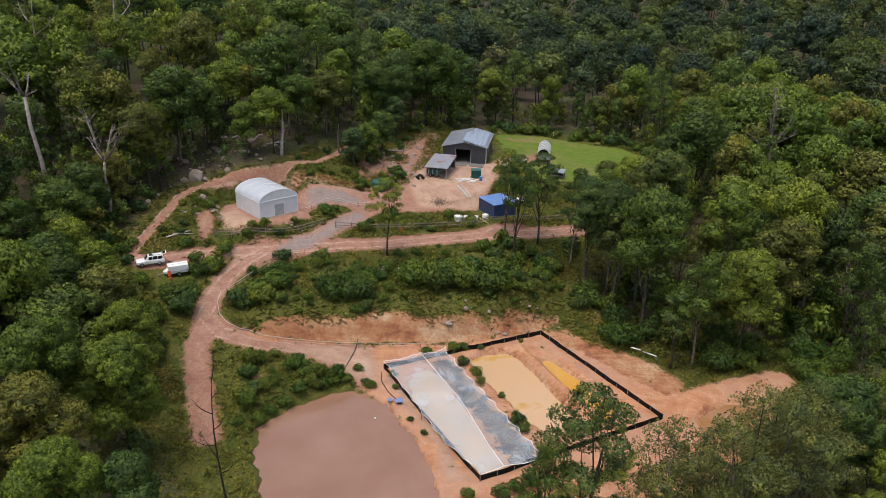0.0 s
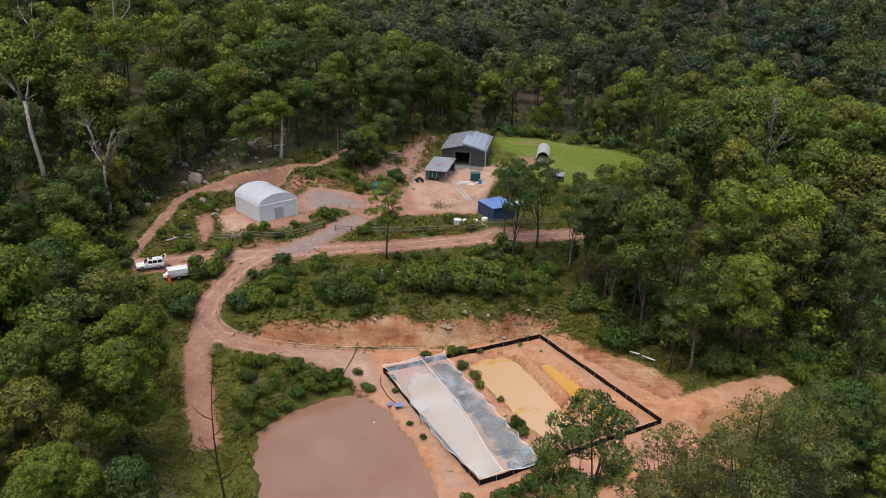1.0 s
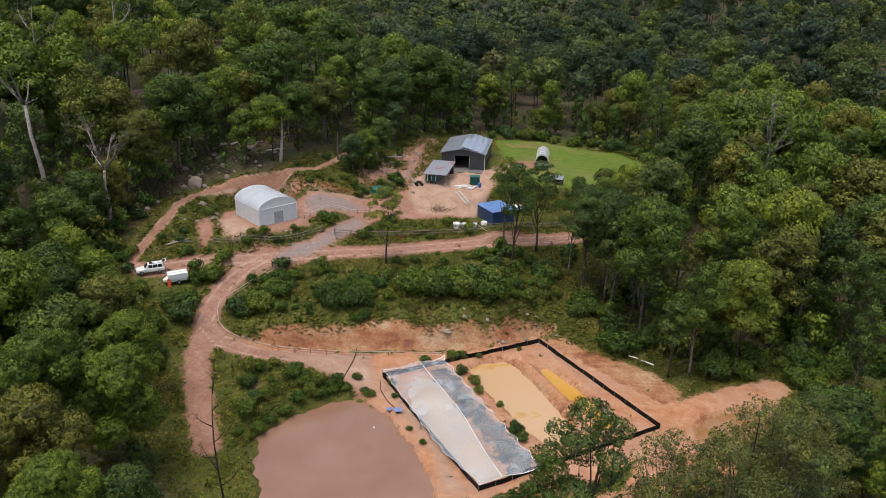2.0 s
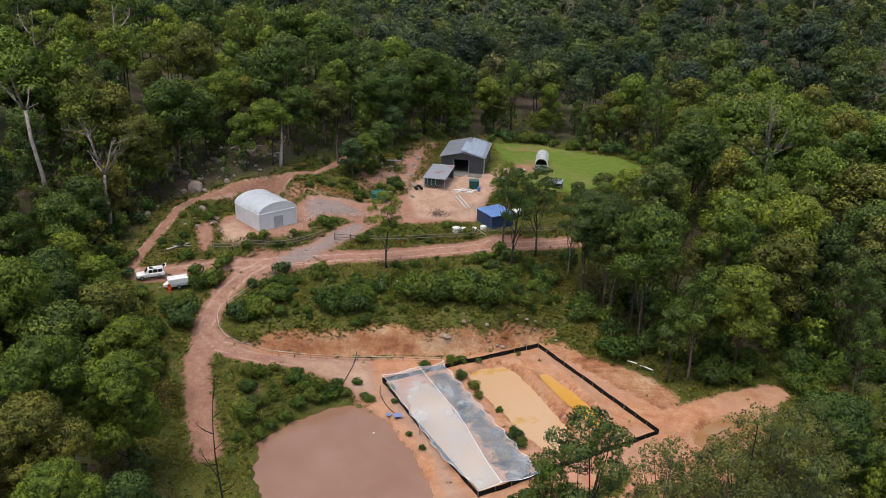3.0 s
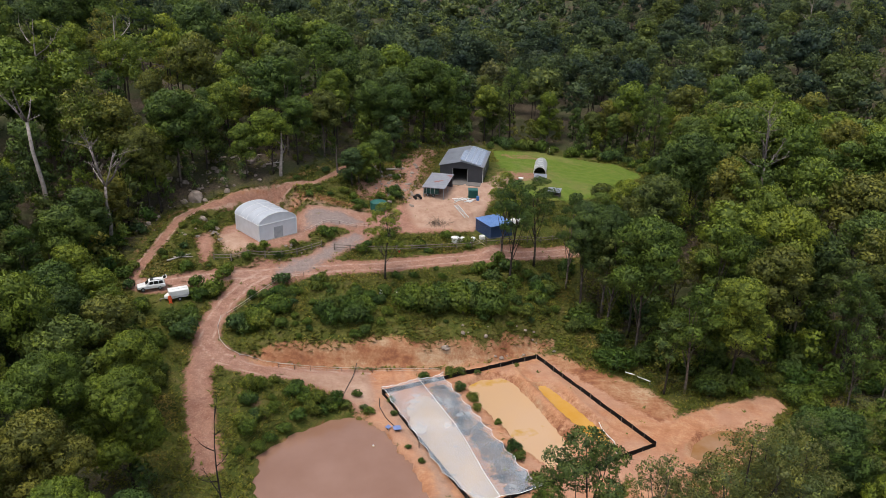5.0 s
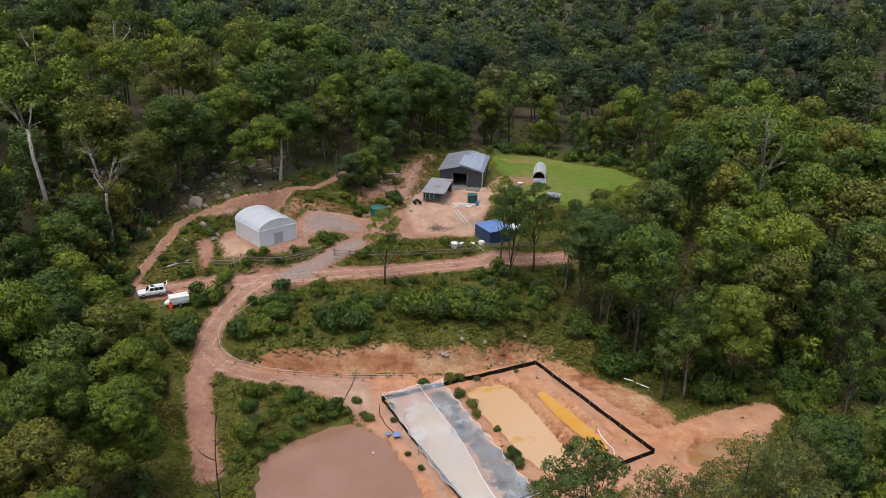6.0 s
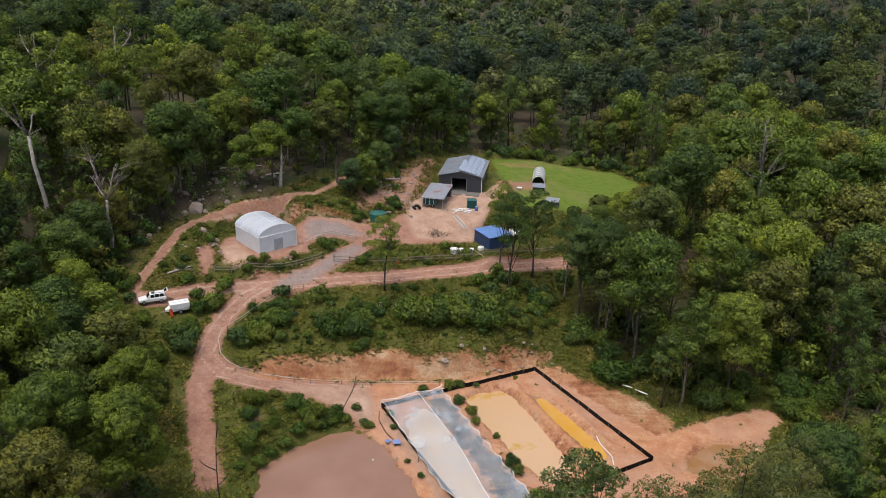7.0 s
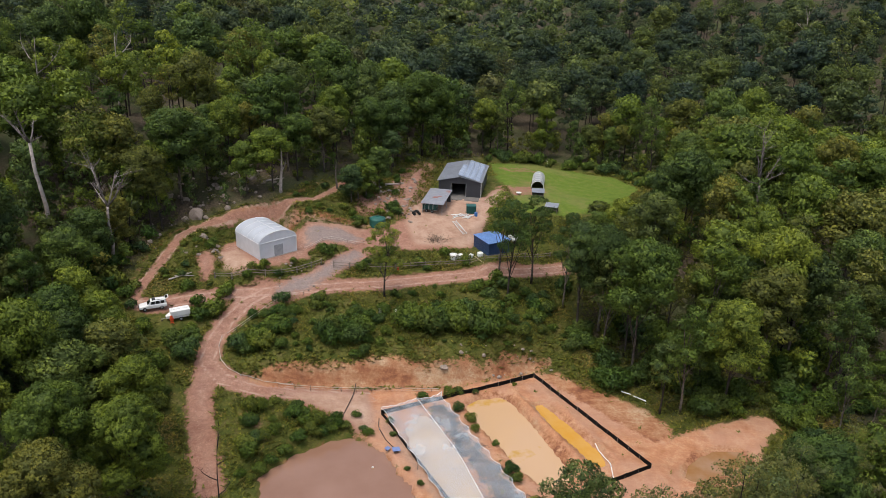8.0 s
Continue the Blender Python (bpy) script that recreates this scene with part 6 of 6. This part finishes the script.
def forked_tree(x, y, fork, girth, limbs, label, seed, twigs=7):
    """A dead gum whose trunk forks at a height, aside by fork[0]: limbs end aside by dx and above the fork by dz."""
    rng = np.random.default_rng(seed)
    t = empty("dead_tree", stand(x, y), label, "dead tree")
    foot, top = Vector((0, 0, -0.5)), Vector((fork[0], 0, fork[1]))
    part("trunk", tubed([foot, foot.lerp(top, 0.4) + Vector((0.25, 0.1, 0)), foot.lerp(top, 0.75) + Vector((-0.15, 0, 0)), top], [girth * 1.25, girth, girth * 0.85, girth * 0.7], 9), DEADWOOD, t, flat=False)
    for dx, dz in limbs:
        dy = rng.uniform(-0.5, 0.5) * abs(dz)
        end = top + Vector((dx, dy, dz))
        bend = Vector((rng.uniform(-0.1, 0.25) * dx, 0, rng.uniform(-0.14, 0.02) * dz))
        line = [top, top.lerp(end, 0.35) + bend, top.lerp(end, 0.7) + bend * 0.6, end]
        thick = girth * min(0.62, 0.28 + 0.05 * math.hypot(dx, dz))
        bm = tubed(line, [thick, thick * 0.75, thick * 0.5, thick * 0.14], 7)
        for k in range(twigs):
            o = line[1 + k % 2].lerp(line[2 + k % 2], rng.uniform(0, 1))
            d = Vector((dx * 0.12 + rng.normal() * 0.5, rng.normal() * 0.5, abs(rng.normal()) * 0.5 + 0.25)) * math.hypot(dx, dz) * rng.uniform(0.15, 0.36)
            tube(bm, [o, o + d * 0.5 + Vector((0.05, 0, -0.05)), o + d], [thick * 0.28, thick * 0.17, 0.02], 5, False)
            tube(bm, [o + d * 0.5, o + d * 0.5 + Vector((d.z * 0.4, 0.1, d.z * 0.5))], [thick * 0.13, 0.015], 4, False)
        part("limb", bm, DEADWOOD, t, flat=False)
    return t


forked_tree(-62.4, 111.0, (-0.8, 16.7), 0.33, [(-3.0, 4.7), (-0.2, 5.6), (-1.6, 2.4), (2.4, 1.2), (0.9, 3.6)], "tall bleached dead gum with twisted limbs", 2, 5)
forked_tree(-51.4, 107.0, (0.6, 9.8), 0.26, [(-3.3, 6.8), (-0.7, 7.3), (2.4, 5.7), (3.8, 5.7), (-2.2, 3.0), (1.6, 3.2)], "grey dead tree with fanned bare branches", 4, 10)
forked_tree(60.9, 134.0, (-0.9, 12.5), 0.34, [(-3.4, 1.5), (-2.1, 5.8), (2.2, 5.4), (0.1, 10.5), (3.2, 2.2), (-1.2, 8.4)], "dead grey gum standing above the canopy", 8, 8)


def boulder_mesh(seed, squash):
    rng = np.random.default_rng(seed)
    bm = bmesh.new()
    bmesh.ops.create_icosphere(bm, subdivisions=2, radius=1)
    for v in bm.verts:
        n = noise.noise(v.co * 1.3 + Vector((seed * 3.1, 0, 0))) * 0.45 + noise.noise(v.co * 3 + Vector((0, seed, 0))) * 0.15
        v.co *= 1 + n
        v.co.z *= squash
    me = bpy.data.meshes.new("boulder")
    bm.to_mesh(me)
    bm.free()
    me.materials.append(ROCK)
    return me


def build_rocks():
    rng = np.random.default_rng(21)
    forms = [boulder_mesh(i, s) for i, s in enumerate((0.6, 0.75, 0.5, 0.85))]

    def lay(x, y, size, label, form):
        ob = laid_out("boulder", forms[form], stand(x, y, rng.uniform(0, 360), size, -0.15 * size))
        tagged(ob, label, "rock", "boulders on the slopes")

    lay(-43.2, 123.6, 1.35, "large pale granite boulder above the hill track", 3)
    lay(-56.5, 123.0, 1.6, "flat pale boulder among the trees", 2)
    lay(-36.6, 136.0, 2.0, "pale rock outcrop on the wooded slope", 2)
    lay(1.0, 92.4, 0.6, "pale rock bedded in the clay bank", 0)
    lay(-24.4, 112.4, 0.3, "white stone by the fence", 1)
    lay(-25.2, 111.9, 0.25, "white stone by the fence", 2)
    for x0, x1, y0, y1, n, lo, hi, text in ((-56, -30, 112, 142, 240, 0.14, 0.7, "grey granite rock on the stony slope"), (-14, -5, 131, 153, 75, 0.12, 0.5, "loose pinkish rock on the cut slope"), (3, 17, 93.5, 97.5, 22, 0.12, 0.4, "loose stone on the clay bank"), (-28, -20, 107, 112, 12, 0.12, 0.28, "pale stone in the rough grass")):
        for i in range(n):
            x, y = rng.uniform(x0, x1), rng.uniform(y0, y1)
            if outline_distance(np.array([x]), np.array([y]), GREENHOUSE)[0] > 1.5 and line_distance(np.array([x]), np.array([y]), HILL_TRACK)[0] > 1.9:
                lay(x, y, lo + (hi - lo) * rng.random() ** 2, text, int(rng.integers(4)))
    pale = plain("barkless_log", (0.42, 0.37, 0.33), 0.9)
    for (ax, ay), (bx, by), r, text in (((-42.0, 104.6), (-39.2, 107.2), 0.14, "bleached log lying in the grass"), ((-41.4, 105.8), (-38.6, 106.6), 0.1, "bleached branch lying in the grass"), ((-40.0, 136.0), (-37.0, 139.5), 0.2, "pale fallen log on the wooded slope"), ((-38.5, 137.5), (-34.5, 138.0), 0.16, "pale fallen log on the wooded slope"), ((-33.0, 134.0), (-30.0, 136.0), 0.15, "pale fallen log on the wooded slope"), ((-11.5, 146.5), (-8.6, 148.0), 0.18, "pale fallen log above the yard")):
        log = empty("fallen_log", Matrix(), text, "log")
        part("stem", tubed([(ax + (bx - ax) * s, ay + (by - ay) * s, gz(ax + (bx - ax) * s, ay + (by - ay) * s) + r * 0.8 + 0.1) for s in (0, 0.3, 0.6, 1)], [r, r * 0.9, r * 0.75, r * 0.5], 8), pale, log, flat=False)
        mx, my = (ax + bx) / 2, (ay + by) / 2
        part("branch", tubed([(mx, my, gz(mx, my) + r), (mx + 0.5, my + 0.5, gz(mx, my) + r + 0.5)], [r * 0.4, r * 0.15], 5), pale, log)


build_rocks()


# ---------------------------------------------------------------- shrubs and grass
def bare(x, y):
    """Distance from open soil, water, roads, lawn and buildings; negative on them."""
    yards = np.maximum(np.minimum(outline_distance(x, y, YARD), outline_distance(x, y, GREENHOUSE_YARD)), -outline_distance(x, y, ISLAND))
    return np.minimum.reduce([
        yards, line_distance(x, y, LOWER_ROAD) - 1.85, line_distance(x, y, SPUR) - 1.75, line_distance(x, y, UPPER_ROAD) - 2.0, line_distance(x, y, CAR_TRACK) - 1.8,
        line_distance(x, y, HILL_TRACK) - 1.15, line_distance(x, y, EAST_TRACK) - 2.2, line_distance(x, y, DRIVE) - 1.8,
        outline_distance(x, y, CUTTING) + 2.0, outline_distance(x, y, TERRACE), outline_distance(x, y, BANK), outline_distance(x, y, POND) - 0.8, outline_distance(x, y, EAST_FLAT), outline_distance(x, y, LAWN),
        outline_distance(x, y, SHED_PAD) - 0.5, outline_distance(x, y, SPOIL), outline_distance(x, y, BLUE_PAD), np.hypot(x + 41.9, y - 97.7) - 3.0, np.hypot(x + 37.6, y - 96.4) - 3.4, np.hypot(x + 11.6, y - 129) - 1.8])


def shrub_form(seed, puff, leaves, size, heads=6):
    rng = np.random.default_rng(seed)
    tops = []
    for i in range(heads):
        a, r = i * 2.4, 0.72 * math.sqrt(i / heads)
        tops.append((r * math.cos(a), r * math.sin(a), 0.3 + rng.uniform(0.25, 0.75) * (1 - 0.5 * r), rng.uniform(0.34, 0.52)))
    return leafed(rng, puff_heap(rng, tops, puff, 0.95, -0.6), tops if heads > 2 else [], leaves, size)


def build_shrubs():
    rng = np.random.default_rng(31)
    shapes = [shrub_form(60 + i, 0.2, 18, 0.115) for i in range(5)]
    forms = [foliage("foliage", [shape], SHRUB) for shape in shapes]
    simple = [shrub_form(70 + i, 0.28, 12, 0.2) for i in range(5)]
    stem = bmesh.new()
    for a in (0.3, 2.2, 4.4):
        tube(stem, [(0, 0, -0.2), (0.3 * math.cos(a), 0.3 * math.sin(a), 0.8)], [0.05, 0.015], 5, False)
    stems = bpy.data.meshes.new("stem")
    stem.to_mesh(stems)
    stem.free()
    stems.materials.append(BARK)
    labels = ["dense dark green shrub in rough grass", "bushy green wattle at the roadside", "low spreading leafy shrub", "rounded bright green shrub", "tall leafy shrub among the grass"]

    places = []

    def shrub(x, y, size, tall):
        places.append((x, y, size, tall, int(rng.integers(5)), rng.uniform(0, 6.3)))

    patches = [(-5, 8, 97.5, 104, 34, 1.3, 2.4), (-17, -11, 93.5, 97, 8, 1.3, 2.2), (-28, -22, 90.5, 96, 9, 1.0, 1.8), (-28, -8, 90.5, 104, 34, 0.6, 1.4), (6, 22, 98, 114, 30, 0.6, 1.5), (-24, -14, 72, 86, 18, 0.7, 1.3), (-37, -22, 105, 113, 18, 0.4, 0.85), (-20, -12, 113, 121, 12, 0.7, 1.2), (-12, 12, 112, 122, 22, 0.5, 1.1), (-28, -8, 126, 142, 34, 0.5, 1.1), (10, 46, 176, 184, 46, 0.8, 1.6), (45, 52, 160, 178, 14, 0.8, 1.6)]
    patches += [(-44, -36, 103, 118, 22, 0.4, 0.95), (-38, -30, 92, 101, 16, 0.9, 1.6), (-50, -34, 78, 94, 36, 1.0, 2.0), (22, 62, 90, 110, 75, 1.2, 2.4), (36, 62, 78, 92, 40, 1.0, 2.0), (-58, -47, 98, 116, 30, 1.0, 1.9), (-18.5, -12.6, 79.2, 82.8, 13, 0.6, 1.2), (-24, -20, 68, 80, 10, 0.6, 1.1), (-16, -6, 128, 166, 26, 0.5, 1.1), (-28, 20, 90, 112, 110, 0.4, 0.95)]
    for x0, x1, y0, y1, n, lo, hi in patches:
        for i in range(n):
            x, y = rng.uniform(x0, x1), rng.uniform(y0, y1)
            if bare(np.array([x]), np.array([y]))[0] > 0.5:
                shrub(x, y, rng.uniform(lo, hi), rng.uniform(0.8, 1.25))
    for u, v, s in ((9.9, 3.2, 0.8), (10.4, 6.2, 0.85), (9.9, 8.4, 0.7), (9.8, 17.6, 1.0), (9.7, 19.2, 0.8), (9.6, 23.8, 0.9), (0.4, 2.2, 0.6), (-0.3, 5.0, 0.5), (-0.8, 15.0, 0.45), (-1.2, 12.0, 0.4), (6.6, -1.2, 0.8), (10.4, -0.6, 0.9), (11.8, -0.4, 0.8), (13.8, 0.9, 0.5), (20.2, 0.8, 0.4), (10.9, 12.0, 0.5)):
        shrub(*pen(u, v), s, 1.0)
    for x, y, s in ((-19.9, 73.6, 0.9), (-18.6, 75.4, 1.0), (-17.2, 77.3, 1.1), (-15.4, 78.9, 1.0), (-13.5, 80.0, 0.9), (-11.8, 80.6, 0.8), (-20.9, 71.9, 0.9), (-21.6, 70.0, 0.8), (-10.6, 82.9, 0.7)):
        shrub(x, y, s, 0.8)
    for x, y, s in ((-4.1, 70.6, 0.8), (-1.7, 64.4, 0.85), (-0.9, 62.6, 0.7), (-8.6, 79.6, 0.7), (-9.4, 80.2, 0.6), (-12.0, 80.6, 0.5), (-0.4, 60.0, 0.8), (3.0, 60.0, 0.8), (6.4, 60.4, 0.9), (8.0, 61.2, 0.9), (9.6, 62.0, 1.1), (-36.3, 97.7, 1.1), (-35.1, 97.3, 1.3), (-46.1, 101.9, 1.0), (-38.7, 103.5, 1.1), (-33.2, 103.3, 1.3), (-45.0, 97.1, 0.9), (-35.6, 94.4, 1.0), (-36.4, 100.3, 1.1), (-32.8, 105.1, 0.9), (-46.3, 100.2, 1.0), (-34.5, 99.0, 1.1), (-42.2, 94.3, 0.9), (-30.1, 109.1, 0.8), (-28.8, 109.2, 0.8), (-28.2, 110.2, 0.9), (-24.1, 112.6, 0.7), (-20.2, 117.2, 0.9), (-18.4, 117.8, 0.8)):
        shrub(x, y, s, 1.0)

    # the nearer shrubs are things, those behind them are joined
    places.sort(key=lambda p: math.hypot(p[0], p[1]))
    leaves, tones = [], []
    for i, (x, y, size, tall, k, turn) in enumerate(places):
        if i < 285:
            s = empty("shrub", Matrix.Translation((x, y, gz(x, y) - 0.05)) @ Matrix.Rotation(turn, 4, "Z") @ Matrix.Diagonal((size, size, size * tall, 1)), labels[k], "shrub", "shrubs in the clearing")
            part("foliage", forms[k], SHRUB, s)
            part("stem", stems, BARK, s)
        else:
            leaves.append(simple[k].moved(turn, size, size * tall, (x, y, gz(x, y) - 0.05)))
            tones.append(rng.random())
    tagged(laid_out("shrubbery", foliage("shrubbery", leaves, SHRUB, tones)), "leafy shrubs round the yard and under the trees", "shrubs", kind="stuff")

    # the many small plants that nobody could count
    x, y = scatter(rng, -75, 85, 44, 182, 0.95)
    free, inner = bare(x, y), outline_distance(x, y, CLEARING)
    patch = np.array([noise.noise(Vector((a * 0.13, b * 0.13, 5))) for a, b in zip(x, y)])
    chance = np.where(inner < 0, 0.25 + 0.8 * patch, np.where(x > 20, 0.75, np.where((x < -12) & (y > 112), 0.26, 0.35)) + 0.4 * patch)
    keep = (free > 0.4) & (inner < 26) & (rng.random(len(x)) < chance)
    small = [shrub_form(80 + i, 0.42, 7, 0.24, 2) for i in range(6)]
    leaves, tones = [], []
    for px, py, pz in zip(x[keep], y[keep], ground_height(x[keep], y[keep])):
        s, a = rng.uniform(0.25, 0.8) * (1.15 if px > 20 else 1), rng.uniform(0, 6.3)
        leaves.append(small[int(rng.integers(6))].moved(a, s, s * rng.uniform(0.6, 1.1), (px, py, pz - 0.05)))
        tones.append(rng.random())
    under = laid_out("undergrowth", foliage("undergrowth", leaves, HERB, tones))
    tagged(under, "low leafy undergrowth among grass and trees", "undergrowth", kind="stuff")

    x, y = scatter(rng, -60, 60, 50, 176, 0.36)
    free, inner = bare(x, y), outline_distance(x, y, CLEARING)
    patch = np.array([noise.noise(Vector((a * 0.2, b * 0.2, 9))) for a, b in zip(x, y)])
    wet = np.minimum.reduce([outline_distance(x, y, r) for r in (POND, BASIN_NET, BASIN_MID, BASIN_SMALL, PUDDLE)])
    weeds = (free < 0) & (wet > 0.4) & (outline_distance(x, y, LAWN) > 0) & (rng.random(len(x)) < 0.003 + 0.035 * np.clip(patch, 0, 1) ** 2)
    keep = ((free > -0.4 * rng.random(len(x))) & (rng.random(len(x)) < 0.75 + patch) | weeds) & (inner < np.where((x < -15) & (y > 112), 0.5, 6))
    x, y = x[keep], y[keep]
    z = ground_height(x, y)
    n = len(x)
    blades, tones = [], []
    for k in range(3):
        a, r, h, k = rng.uniform(0, 6.3, n), rng.uniform(0.10, 0.24, n), rng.uniform(0.10, 0.26, n), rng.uniform(0.3, 0.62, n)
        c, s = np.cos(a), np.sin(a)
        blades.append(np.stack([np.stack([x - c * r, y - s * r, z - 0.05], -1), np.stack([x + c * r, y + s * r, z - 0.05], -1), np.stack([x - s * k, y + c * k, z + h], -1)], 1).reshape(-1, 3))
        tones.append(np.repeat(np.clip(0.36 + 0.6 * patch[keep] + rng.normal(0, 0.14, n), 0, 0.99), 3))
    count = 9 * n
    tufts = Foliage(np.concatenate(blades), np.arange(count).reshape(-1, 3), unit(np.repeat(rng.normal(0, 0.35, (3 * n, 3)), 3, 0) + (0, 0, 1)), np.repeat(rng.uniform(0.1, 0.8, 3 * n), 3))
    tagged(laid_out("grass", foliage("grass", [tufts], GRASS, np.concatenate(tones))), "rough tussocky grass, green and straw coloured", "grass", kind="stuff")


build_shrubs()
